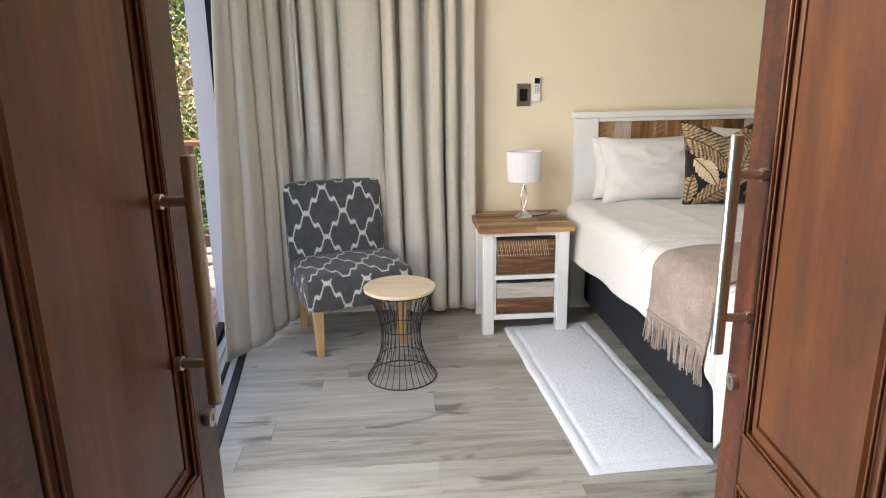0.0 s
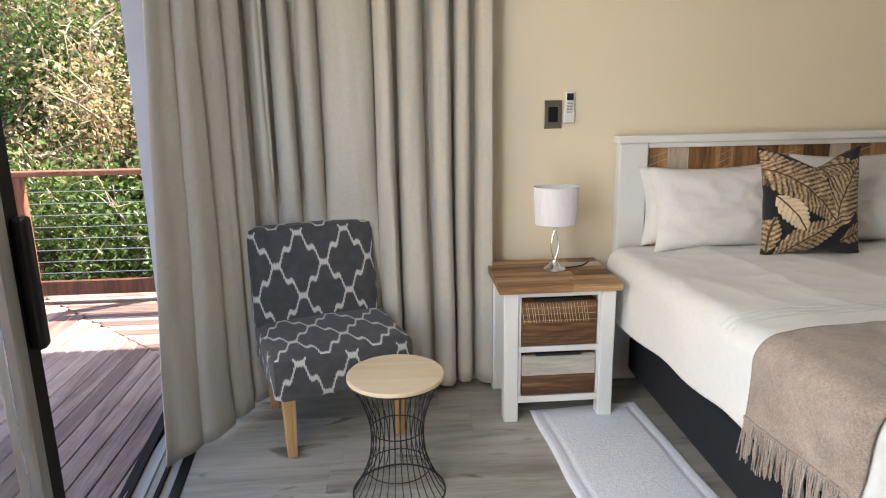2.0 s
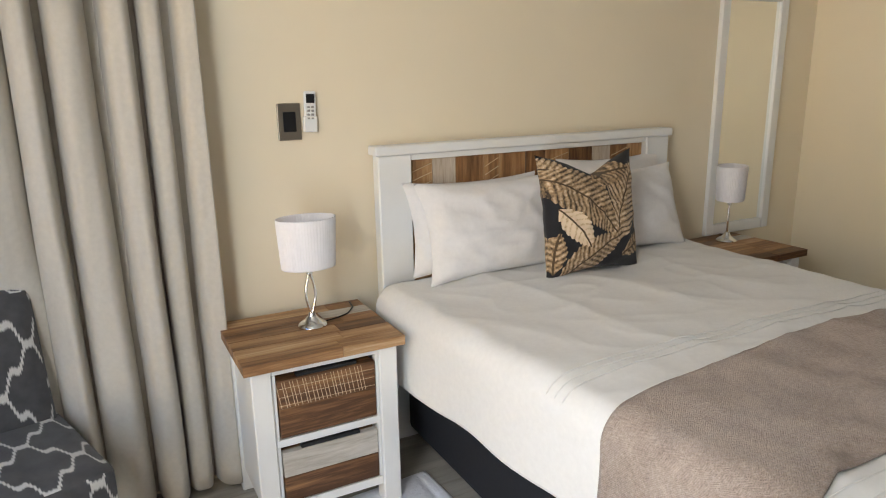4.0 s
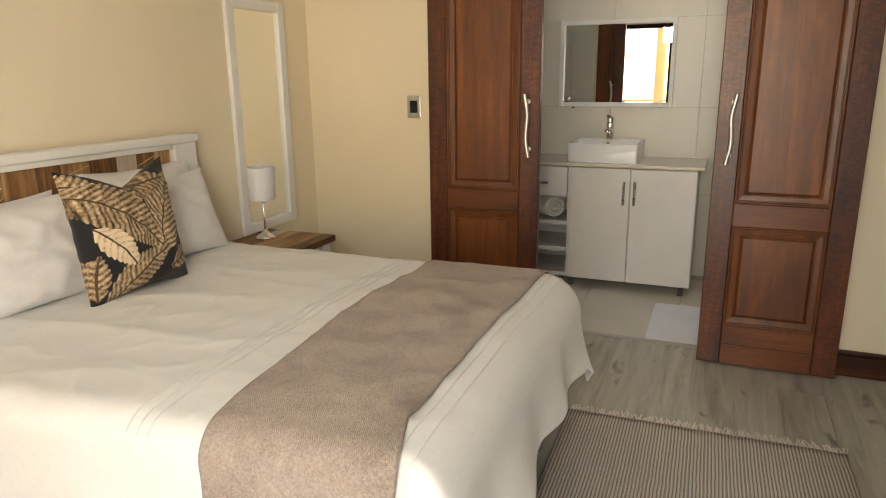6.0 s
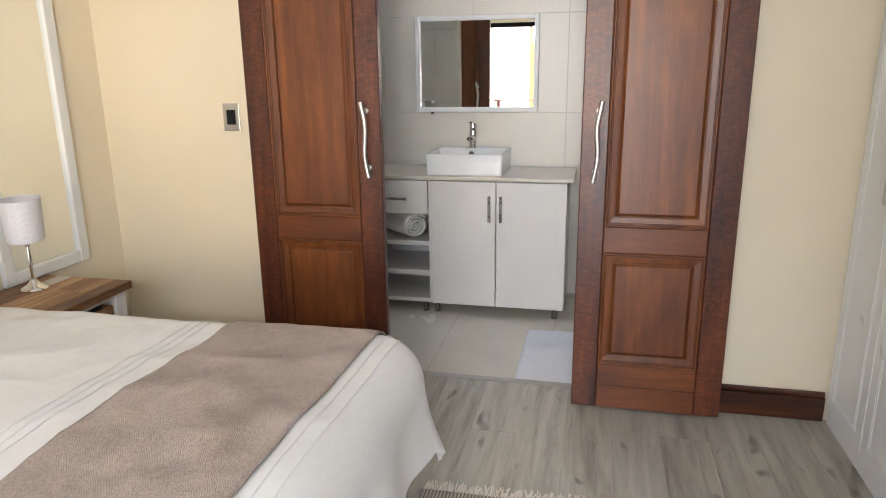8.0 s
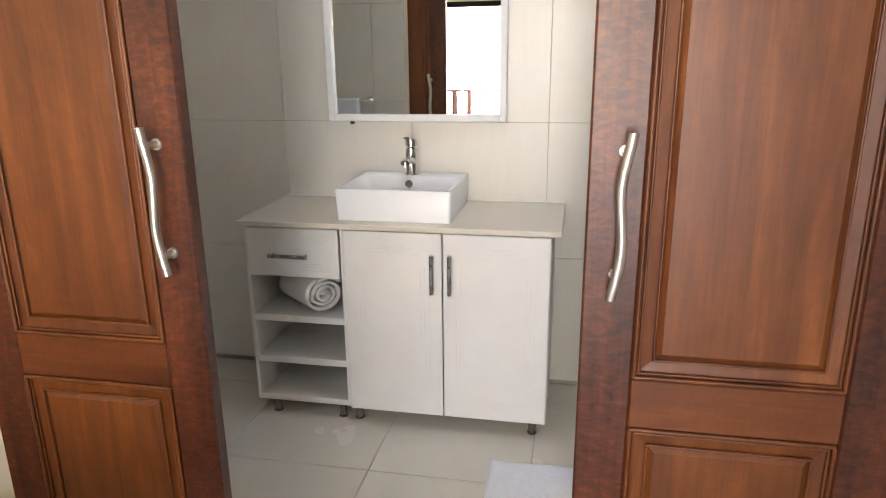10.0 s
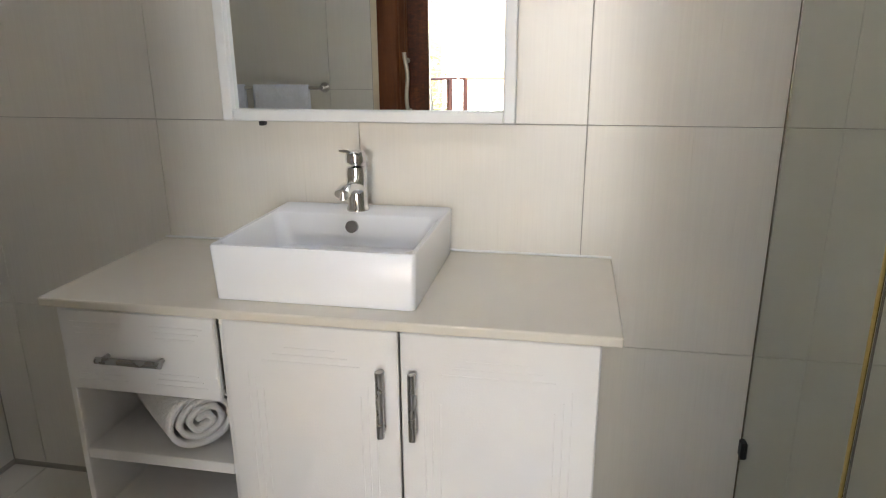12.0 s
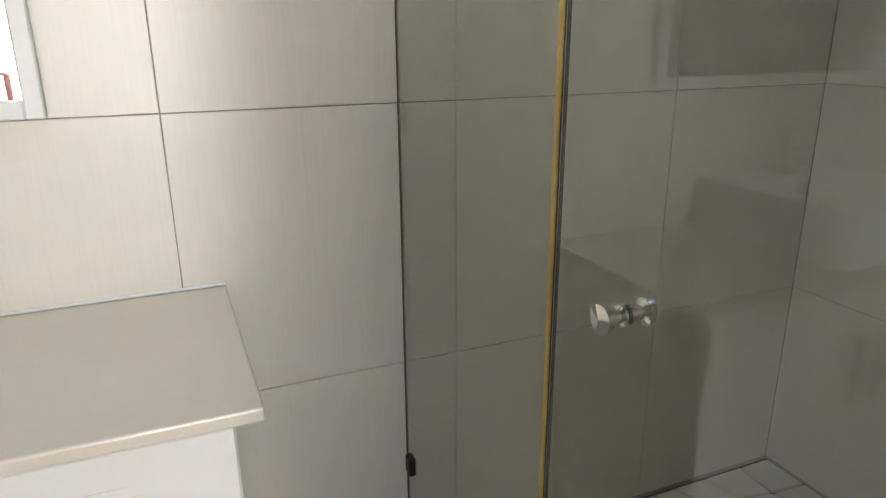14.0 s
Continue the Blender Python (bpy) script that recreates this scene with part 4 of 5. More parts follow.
def cushion_box(x0, x1, y0, y1, z0, z1, r, crown=0.0, lean=0.0):
    bm = box(x0, x1, y0, y1, z0, z1, 0)
    bmesh.ops.subdivide_edges(bm, edges=bm.edges[:], cuts=11, use_grid_fill=True)
    c = Vector(((x0 + x1) / 2, (y0 + y1) / 2, (z0 + z1) / 2))
    hx, hy, hz = (x1 - x0) / 2 - r, (y1 - y0) / 2 - r, (z1 - z0) / 2 - r
    uv_box(bm)
    for v in bm.verts:
        p = v.co - c
        q = Vector((max(-hx, min(hx, p.x)), max(-hy, min(hy, p.y)), max(-hz, min(hz, p.z))))
        e = p - q
        if e.length > r:
            e = e.normalized() * r
        v.co = c + q + e
        k = (1 - (p.x / (hx + r)) ** 2) * (1 - (p.y / (hy + r)) ** 2 if hz < hy else 1 - (p.z / (hz + r)) ** 2)
        if hz < hy:
            v.co.z += crown * k * (1 if p.z > 0 else 0)
        else:
            v.co.y -= crown * k * (1 if p.y < 0 else 0)
        v.co.y += lean * (v.co.z - z0)
    return bm


part("seat", cushion_box(0, W, 0, D, 0.245, 0.435, 0.035, 0.018), TRELLIS, chair, smooth=True)
part("backrest", cushion_box(0, W - 0.02, D - 0.115, D - 0.01, 0.39, 0.835, 0.032, 0.015, 0.17), TRELLIS, chair, smooth=True)
for x, y, lean in ((0.035, 0.035, -0.0), (W - 0.085, 0.035, 0.0), (0.035, D - 0.09, 0.06), (W - 0.085, D - 0.09, 0.06)):
    lg = bmesh.new()
    t, b = 0.052, 0.036
    add_rings(lg, [[(x + (t - b) / 2, y + lean, 0), (x + (t + b) / 2, y + lean, 0), (x + (t + b) / 2, y + lean + b, 0), (x + (t - b) / 2, y + lean + b, 0)], [(x, y, 0.25), (x + t, y, 0.25), (x + t, y + t, 0.25), (x, y + t, 0.25)]])
    bmesh.ops.bevel(lg, geom=lg.edges[:], offset=0.003, segments=1, affect="EDGES")
    part("leg", lg, BEECH, chair, "tapered pale beech leg")

# ---- wire side table ----
side = thing("side_table", "round pale wood side table on a waisted black wire base", "table", pose(0.19, 2.985, 0))
tp = bmesh.new()
add_lathe(tp, [(0.0, 0.44), (0.163, 0.44), (0.168, 0.443), (0.168, 0.453), (0.165, 0.456), (0.0, 0.456)], 64)
part("tabletop", tp, BEECH_TOP, side)


def waist(u):
    return 0.092 + 0.073 * abs(2 * u - 1) ** 2.1


NW = 30
for k in range(NW):
    a = 2 * math.pi * k / NW
    wbm = bmesh.new()
    add_tube(wbm, [((waist(j / 14)) * math.cos(a), waist(j / 14) * math.sin(a), 0.004 + 0.436 * j / 14) for j in range(15)], 0.0019, 6)
    part("wire", wbm, BLACKMETAL, side, smooth=True)
for u, r in ((0.0, 0.0032), (0.22, 0.0022), (0.56, 0.0022), (0.995, 0.003)):
    rb = bmesh.new()
    add_tube(rb, [(waist(u) * math.cos(2 * math.pi * j / 48), waist(u) * math.sin(2 * math.pi * j / 48), 0.004 + 0.436 * u) for j in range(49)], r, 6)
    part("ring", rb, BLACKMETAL, side, smooth=True)


# ---- mats and rug ----
def mat_mesh(w, d, t, seed, border, n=44):
    bm = bmesh.new()
    rows = []
    for j in range(n + 1):
        row = []
        for i in range(n + 1):
            u, v = i / n, j / n
            x, y = u * w, v * d
            e = min(x, w - x, y, d - y)
            z = t * min(1, (e / 0.012)) ** 0.5
            if border and abs(e - border) < 0.016:
                z -= 0.45 * t * (1 - abs(e - border) / 0.016)
            z += (0.003 if border else 0.008) * noise.noise((x * 6, y * 6, seed)) * min(1, e / 0.02)
            wob = 0.006 * noise.noise((x * 5, y * 5, seed + 3))
            row.append(bm.verts.new((x + wob, y + wob, max(z, 0.001))))
        rows.append(row)
    for p, q in zip(rows, rows[1:]):
        for i in range(n):
            bm.faces.new((p[i], p[i + 1], q[i + 1], q[i]))
    return bm


solid("bedside_mat", mat_mesh(0.488, 1.45, 0.014, 2.0, 0.05, 70), TOWELLING, "white towelling bedside mat with a woven border", "mat", smooth=True, at=pose(0.853, 2.085, 0.0005, 0, 0, 3.2))
solid("bath_mat", mat_mesh(0.72, 0.5, 0.01, 5.0, 0.0, 50), TOWELLING, "white towelling bath mat just inside the bathroom", "mat", smooth=True, at=pose(3.885, 1.43, BATH_Z + 0.001, 0, 0, 0))


def striped():
    n = Nodes("taupe_striped_cotton_weave")
    v = n.coords()
    s = n.node("ShaderNodeSeparateXYZ")
    n.link(v, s.inputs[0])
    y = n.math("ADD", s.outputs[1], n.math("MULTIPLY", n.noise(v, 14.0, 2), 0.006))
    a = n.math("SINE", n.math("MULTIPLY", y, 2 * math.pi / 0.0125))
    b = n.math("SINE", n.math("MULTIPLY", y, 2 * math.pi / 0.0057))
    w = n.math("SINE", n.math("MULTIPLY", s.outputs[0], 2 * math.pi / 0.006))
    f = n.math("ADD", n.math("MULTIPLY_ADD", a, 0.27, 0.46), n.math("ADD", n.math("MULTIPLY", b, 0.12), n.math("MULTIPLY", n.noise(v, 120.0, 3), 0.2)))
    col = n.ramp(f, ((0.3, (0.2, 0.17, 0.15)), (0.55, (0.42, 0.38, 0.335)), (0.85, (0.62, 0.58, 0.52))))
    n.bump(n.math("ADD", b, w), 0.5, 0.003)
    return n.done(col, 0.95)


rug = thing("rug", "taupe striped woven cotton rug with a short fringe", "rug", pose(1.45, 1.04, 0.0005, 0, 0, 1.2))
rb = bmesh.new()
rows = [[rb.verts.new((x * 1.48 / 40, y * 1.06 / 30, 0.006 + 0.002 * noise.noise((x * 0.4, y * 0.4, 0)))) for x in range(41)] for y in range(31)]
for p, q in zip(rows, rows[1:]):
    for i in range(40):
        rb.faces.new((p[i], p[i + 1], q[i + 1], q[i]))
rw = part("weave", rb, striped(), rug, smooth=True)
md = rw.modifiers.new("thickness", "SOLIDIFY")
md.thickness, md.offset = 0.005, -1
rr = random.Random(21)
YARN = cloth("taupe_fringe_yarn", (0.68, 0.63, 0.56))
for xe, sx in ((1.48, 1), (0.0, -1)):
    fb = bmesh.new()
    for k in range(120):
        y = 0.004 + k * 1.052 / 119
        for q in range(2):
            dy, ln = rr.uniform(-0.022, 0.022), rr.uniform(0.035, 0.075)
            add_tube(fb, [(xe, y, 0.006), (xe + sx * ln * 0.5, y + dy * 0.6, 0.008), (xe + sx * ln, y + dy, 0.003)], 0.0022, 4)
    tagged(part("fringe", fb, YARN, rug, "short pale fringe", True), kind="stuff")


# ---- wall fittings ----
def switch(m, w, h, label, plate):
    s = thing("light_switch", label, "switch", m, "wall switches")
    part("plate", box(-w / 2, w / 2, -0.009, 0, -h / 2, h / 2, 0.003, 2), plate, s)
    part("rocker", box(-w * 0.27, w * 0.27, -0.013, -0.0091, -h * 0.27, h * 0.27, 0.002), BLACK, s, "black rocker")


switch(pose(0.936, 3.899, 1.277), 0.082, 0.126, "bronzed light switch with a black rocker above the bedside table", PLATE)
switch(pose(3.739, 3.221, 1.251, 0, 0, -90), 0.082, 0.124, "brushed steel light switch beside the bathroom door", STEEL)
rem = thing("remote_control", "white air conditioner remote in a wall holder", "remote", pose(1.01, 3.9, 1.304, 0, 2, 0))
part("holder", box(-0.024, 0.024, -0.02, -0.001, -0.065, -0.01, 0.003), WHITEPAINT, rem)
part("body", box(-0.021, 0.021, -0.018, -0.004, -0.055, 0.075, 0.005, 2), WHITEPAINT, rem)
part("display", box(-0.015, 0.015, -0.0195, -0.0178, 0.035, 0.066, 0.001), BLACK, rem, "dark display")
for r in range(4):
    for c in range(2):
        part("button", box(-0.012 + c * 0.014, -0.002 + c * 0.014, -0.0205, -0.0178, 0.018 - r * 0.013, 0.025 - r * 0.013, 0.001), ALU, rem)


def framed_mirror(m, w, h, fw, ft, name, label, border_mat):
    """In the x-z plane, facing -y, from (0, 0)."""
    f = thing(name, label, "mirror", m)
    for a in ((0, fw, 0, h), (w - fw, w, 0, h)):
        part("frame_side", box(a[0], a[1], -ft, 0, a[2], a[3], 0.003), border_mat, f)
    for a in ((0, fw), (h - fw, h)):
        part("frame_rail", box(fw + 0.0003, w - fw - 0.0003, -ft + 0.001, 0, a[0], a[1], 0.003), border_mat, f)
    part("glass", box(fw, w - fw, -0.008, -0.004, fw, h - fw, 0), MIRROR, f, "silvered mirror glass")


framed_mirror(pose(3.016, 3.897, 0.615), 0.468, 1.19, 0.052, 0.025, "wall_mirror", "tall white-framed wall mirror in the corner", WHITEPAINT)


# ---- wardrobe ----
def wardrobe():
    wd = thing("wardrobe", "full-height pale blue-white built-in wardrobe with routed doors", "wardrobe")
    part("carcass", box(1.06, 3.735, -0.09, 0.575, 0.0, 2.5, 0.002), WARDROBE, wd)
    part("plinth", box(1.06, 3.716, 0.5755, 0.592, 0.0, 0.07, 0.002), WARDROBE, wd)
    xs = [3.716] + [3.342 - 0.4 * k for k in range(6)]
    for k in range(6):
        x1, x0 = xs[k] - 0.0015, xs[k + 1] + 0.0015
        d = part("door", box(x0, x1, 0.5755, 0.6, 0.075, 2.49, 0.003), WARDROBE, wd)
        for off in (0.06, 0.075):
            g = bmesh.new()
            for a in ((x0 + off, x0 + off + 0.004, 0.13, 2.43), (x1 - off - 0.004, x1 - off, 0.13, 2.43), (x0 + off, x1 - off, 0.13 + off - 0.06, 0.134 + off - 0.06), (x0 + off, x1 - off, 2.426, 2.43)):
                add_box(g, a[0], a[1], 0.5995, 0.6022, a[2], a[3], 0.001)
            part("bead", g, WARDROBE, d, "fine routed bead line")
        hx = x0 + 0.035 if k % 2 == 0 else x1 - 0.035
        hb = bmesh.new()
        add_tube(hb, [(hx, 0.632, 0.99), (hx, 0.632, 1.43)], 0.006, 10)
        for z in (1.03, 1.39):
            add_tube(hb, [(hx, 0.6, z), (hx, 0.632, z)], 0.004, 8)
        part("handle", hb, STEEL, d, "slim steel bar handle", True)


wardrobe()

# ---- bathroom vanity ----
van = thing("vanity_unit", "white vanity unit with drawer, open shelves and two doors", "vanity")
VX, VZ0, VZ1 = 4.80, 0.03, 0.813
for y0, y1 in ((1.735, 1.751), (2.551, 2.567), (2.96, 2.976)):
    part("side_panel", box(VX + 0.001, 5.27, y0, y1, VZ0, VZ1, 0.002), VANITY, van)
part("bottom_board", box(VX + 0.02, 5.27, 1.7515, 2.5505, VZ0, VZ0 + 0.016, 0.001), VANITY, van)
part("back_panel", box(5.26, 5.275, 1.7515, 2.9595, VZ0 + 0.02, VZ1, 0.001), VANITY, van)
for z0, z1 in ((0.03, 0.056), (0.208, 0.238), (0.398, 0.427)):
    part("shelf", box(VX + 0.002, 5.2595, 2.5675, 2.9595, z0, z1, 0.002), VANITY, van)
dw = part("drawer", box(VX - 0.016, VX, 2.57, 2.957, 0.603, 0.807, 0.003), VANITY, van)
part("drawer_box", box(VX + 0.001, 5.2, 2.58, 2.947, 0.62, 0.78, 0.002), VANITY, dw)
for y0, y1 in ((1.737, 2.1475), (2.1525, 2.549)):
    vd = part("door", box(VX - 0.017, VX - 0.0005, y0, y1, VZ0 + 0.002, 0.807, 0.003), VANITY, van)
    a, b = y0 + 0.05, y1 - 0.05
    x = VX - 0.0182
    for k in range(3):
        o = 0.017 * k
        lines = [(a + 0.09 - o * 1.6, b - 0.09 + o * 1.6, 0.75 - o, 0.753 - o), (a + 0.09 - o * 1.6, b - 0.09 + o * 1.6, 0.08 + o, 0.083 + o)]
        lines += [(yy, yy + 0.003, 0.12 + o, 0.7 - o * 1.5) for yy in (a + o, b - o - 0.003)]
        for ln in lines:
            part("routed_line", box(x, x + 0.002, *ln, 0.0005), VANITY, vd)
for k in range(3):
    for y0, y1 in ((2.6, 2.73), (2.8, 2.93)):
        for z in (0.775 - k * 0.014, 0.63 + k * 0.014):
            part("routed_line", box(VX - 0.0172, VX - 0.0152, y0 + 0.01 * k, y1 - 0.005 * k, z, z + 0.003, 0.0005), VANITY, dw)


def bow_handle(parent, p, q):
    p, q = Vector(p), Vector(q)
    b = bmesh.new()
    add_tube(b, [p, q], 0.0085, 12)
    d = (q - p).normalized()
    for e in (p + d * 0.012, q - d * 0.012):
        add_tube(b, [e, e + Vector((0.03, 0, 0))], 0.006, 8)
    part("handle", b, HANDLE, parent, "round brushed steel bar handle", True)


bow_handle(dw, (VX - 0.043, 2.694, 0.696), (VX - 0.043, 2.856, 0.696))
doors = [o for o in van.children if o.name.startswith("door")]
bow_handle(doors[0], (VX - 0.043, 2.118, 0.57), (VX - 0.043, 2.118, 0.726))
bow_handle(doors[1], (VX - 0.043, 2.188, 0.57), (VX - 0.043, 2.188, 0.726))
for x in (4.83, 5.2):
    for y in (2.9, 2.6, 2.525, 1.79):
        f = bmesh.new()
        add_lathe(f, [(0.0, BATH_Z), (0.019, BATH_Z), (0.02, BATH_Z + 0.006), (0.016, BATH_Z + 0.008), (0.016, VZ0), (0.0, VZ0)], 18, (x, y, 0))
        part("foot", f, DARKSTEEL, van, "round steel foot", True)
counter = thing("vanity_counter", "beige stone vanity counter", "counter")
part("slab", box(4.768, 5.281, 1.697, 2.993, 0.814, 0.836, 0.004, 2), QUARTZ, counter)
part("sealant_bead", box(5.277, 5.2848, 1.697, 2.993, 0.8365, 0.842, 0.002), WHITEPAINT, counter, "white sealant bead along the wall")


def basin():
    b = thing("wash_basin", "rectangular white ceramic counter basin", "basin")
    bm = bmesh.new()
    x0, x1, y0, y1, z0, z1 = 4.826, 5.265, 2.12, 2.587, 0.837, 0.963

    def ring(a0, a1, b0, b1, z, r, n=5):
        pts = []
        for cx, cy, s in ((a1 - r, b1 - r, 0), (a0 + r, b1 - r, 90), (a0 + r, b0 + r, 180), (a1 - r, b0 + r, 270)):
            for k in range(n + 1):
                t = radians(s + 90 * k / n)
                pts.append((cx + r * math.cos(t), cy + r * math.sin(t), z))
        return pts

    rings = [ring(x0 + 0.004, x1 - 0.004, y0 + 0.005, y1 - 0.005, z0, 0.012), ring(x0, x1, y0, y1, z1 - 0.004, 0.012), ring(x0 + 0.003, x1 - 0.003, y0 + 0.003, y1 - 0.003, z1, 0.01),
             ring(x0 + 0.012, x1 - 0.108, y0 + 0.012, y1 - 0.012, z1, 0.03), ring(x0 + 0.016, x1 - 0.113, y0 + 0.016, y1 - 0.016, z1 - 0.006, 0.03), ring(x0 + 0.03, x1 - 0.125, y0 + 0.035, y1 - 0.035, z1 - 0.085, 0.04),
             ring(x0 + 0.06, x1 - 0.16, y0 + 0.08, y1 - 0.08, z1 - 0.105, 0.05), ring(x0 + 0.14, x1 - 0.23, y0 + 0.19, y1 - 0.19, z1 - 0.11, 0.02)]
    add_rings(bm, rings)
    part("bowl", bm, CERAMIC, b, smooth=True)
    dr = bmesh.new()
    add_lathe(dr, [(0.0, 0.02), (0.02, 0.019), (0.031, 0.015), (0.032, 0.011), (0.014, 0.009), (0.013, 0.0)], 24, (5.02, 2.3565, z1 - 0.109))
    part("drain", dr, CHROME, b, "chrome pop-up drain", True)
    ov = bmesh.new()
    add_tube(ov, [(5.148, 2.362, 0.93), (5.136, 2.362, 0.932)], 0.016, 20)
    part("overflow_ring", ov, DARKSTEEL, b, "chrome overflow ring", True)


basin()
tap = thing("basin_mixer", "chrome lever mixer tap on the basin rim", "tap", pose(5.2, 2.362, 0.963))
tb = bmesh.new()
add_lathe(tb, [(0.0, 0.0), (0.03, 0.0), (0.03, 0.005), (0.026, 0.009), (0.0255, 0.06), (0.028, 0.095), (0.025, 0.115), (0.0, 0.12)], 24)
part("body", tb, CHROME, tap, smooth=True)
ts = bmesh.new()
secs = []
for k in range(10):
    u = k / 9
    cx, cz, w, h = -0.015 - 0.105 * u, 0.06 + 0.018 * math.sin(u * 2.4) - 0.006 * u, 0.023 - 0.003 * u, 0.018 - 0.006 * u
    secs.append([(cx, w * math.cos(2 * math.pi * j / 14), cz + h * math.sin(2 * math.pi * j / 14)) for j in range(14)])
add_rings(ts, secs)
add_tube(ts, [(-0.11, 0, 0.07), (-0.112, 0, 0.05)], 0.011, 12)
part("spout", ts, CHROME, tap, smooth=True)
tl = bmesh.new()
add_lathe(tl, [(0.0, 0.12), (0.02, 0.121), (0.02, 0.125), (0.027, 0.127), (0.028, 0.142), (0.022, 0.155), (0.0, 0.159)], 20)
secs = []
for k in range(8):
    u = k / 7
    secs.append([(-0.005 - 0.085 * u, (0.019 - 0.004 * u) * math.cos(2 * math.pi * j / 10), 0.148 + 0.02 * u + (0.006 - 0.002 * u) * math.sin(2 * math.pi * j / 10)) for j in range(10)])
add_rings(tl, secs)
part("lever", tl, CHROME, tap, smooth=True)

# the rolled towel: a spiral of towelling
tw = bmesh.new()
nr, nl = 150, 10
layers = []
for i in range(nr + 1):
    a = 2 * math.pi * 3.4 * i / nr
    r = 0.016 + 0.0235 * a / (2 * math.pi) + 0.002 * noise.noise((a, 0, 3))
    layers.append([(0.0 + 0.25 * j / nl + 0.006 * noise.noise((a * 0.5, j * 0.3, 1.0)) * (j == 0), r * math.cos(a), r * math.sin(a) * 0.84) for j in range(nl + 1)])
add_rings(tw, layers, loop=False)
tow = solid("rolled_towel", tw, cloth("warm_white_towelling", (0.8, 0.775, 0.745), 0.05, 320.0, 0.95, 0.25, 90.0), "rolled white bath towel on the vanity shelf", "towel", smooth=True, at=pose(4.84, 2.655, 0.513, 0, 0, 50))
md = tow.modifiers.new("pile", "SOLIDIFY")
md.thickness = 0.013

framed_mirror(pose(5.274, 2.75, 1.186, 0, 0, -89.37), 0.793, 0.595, 0.03, 0.03, "bathroom_mirror", "white-framed mirror above the basin", WHITEPAINT)

solid("mirror_clip", box(5.262, 5.284, 2.64, 2.655, 1.172, 1.1855, 0.002), BLACKMETAL, "small dark clip under the bathroom mirror frame", "clip")

# towel rail on the doorway wall, seen in the mirror
trail = thing("towel_rail", "chrome towel rail on the tiled wall", "towel rail")
t1 = bmesh.new()
add_tube(t1, [(3.925, 2.95, 1.192), (3.925, 3.55, 1.192)], 0.009, 12)
part("bar", t1, CHROME, trail, smooth=True)
for y in (2.95, 3.55):
    b = bmesh.new()
    add_tube(b, [(3.866, y, 1.192), (3.93, y, 1.192)], 0.011, 12)
    add_tube(b, [(3.866, y, 1.192), (3.874, y, 1.192)], 0.024, 18)
    part("bracket", b, CHROME, trail, smooth=True)
for y0, y1, z0 in ((3.01, 3.285, 0.95), (3.33, 3.52, 0.98)):
    h = bmesh.new()
    rings = []
    for k in range(16):
        y = y0 + (y1 - y0) * k / 15
        wv = 0.004 * math.sin(k * 1.1)
        prof = [(3.905 + wv, z0), (3.908, 1.1), (3.912, 1.192), (3.917, 1.204), (3.925, 1.208), (3.933, 1.204), (3.938, 1.192), (3.942 + wv, 1.1), (3.945 + wv * 2, z0 - 0.03)]
        rings.append([(x, y, z) for x, z in prof])
    add_rings(h, rings, loop=False)
    ob = solid("hand_towel", h, TOWELLING, "white towel folded over the rail", "towel", "towels on the rail", smooth=True)
    md = ob.modifiers.new("pile", "SOLIDIFY")
    md.thickness = 0.008

# ---- shower ----
shower = thing("shower_screen", "frameless shower screen with a fixed pane and a glass door", "shower screen")
p1 = part("fixed_pane", box(4.672, 5.28, 1.308, 1.316, 0.079, 1.98, 0.001), SHOWERGLASS, shower, "greenish toughened glass")
p2 = part("glass_door", box(4.03, 4.662, 1.308, 1.316, 0.079, 1.98, 0.001), SHOWERGLASS, shower, "greenish toughened glass")
for p in (p1, p2):
    p.visible_shadow = False
SEAL = plain("yellowed_vinyl_seal", (0.5, 0.36, 0.1), 0.4, 0.15, 8.0, 60.0, 0.05)
part("door_seal", box(4.662, 4.6715, 1.306, 1.319, 0.079, 1.98, 0.002), SEAL, shower, "yellowed vinyl door seal")
# black strip stands for the shadow line at the glass door's edge
part("edge_shadow_strip", box(4.655, 4.6615, 1.306, 1.3075, 0.079, 1.98, 0), BLACK, shower, "black strip drawn as the shadow along the seal")
part("wall_seal", box(5.2805, 5.2845, 1.306, 1.318, 0.079, 1.98, 0.001), plain("dark_silicone", (0.1, 0.08, 0.05), 0.6), shower, "dark silicone joint")
kb = bmesh.new()
for s in (-1, 1):
    y = 1.312 + s * 0.005
    for prof in ([(0.0, 0.0), (0.013, 0.0), (0.013, 0.004), (0.009, 0.006), (0.009, 0.02), (0.017, 0.023), (0.018, 0.031), (0.0, 0.033)],):
        rings = [[(4.51 + r * math.cos(2 * math.pi * k / 20), y + s * d, 1.007 + r * math.sin(2 * math.pi * k / 20)) for k in range(20)] for r, d in prof]
        add_rings(kb, rings)
part("knob", kb, CHROME, p2, "round chrome door knob", True)
part("wall_clip", box(5.245, 5.279, 1.3, 1.324, 0.29, 0.34, 0.004), BLACKMETAL, shower, "dark glass clip")
solid("shower_kerb", box(4.021, 5.284, 1.282, 1.388, BATH_Z, 0.078, 0.003), FLOORTILE, "low tiled kerb under the shower glass", "kerb")
solid("wall_shower_side", box(3.87, 4.02, 0.06, 1.388, BATH_Z, 2.2, 0.002), FLOORTILE, "tiled side wall of the shower", "wall", kind="structure")
sf = thing("shower_floor", "white broken-marble paving in dark grout", "floor", kind="structure")
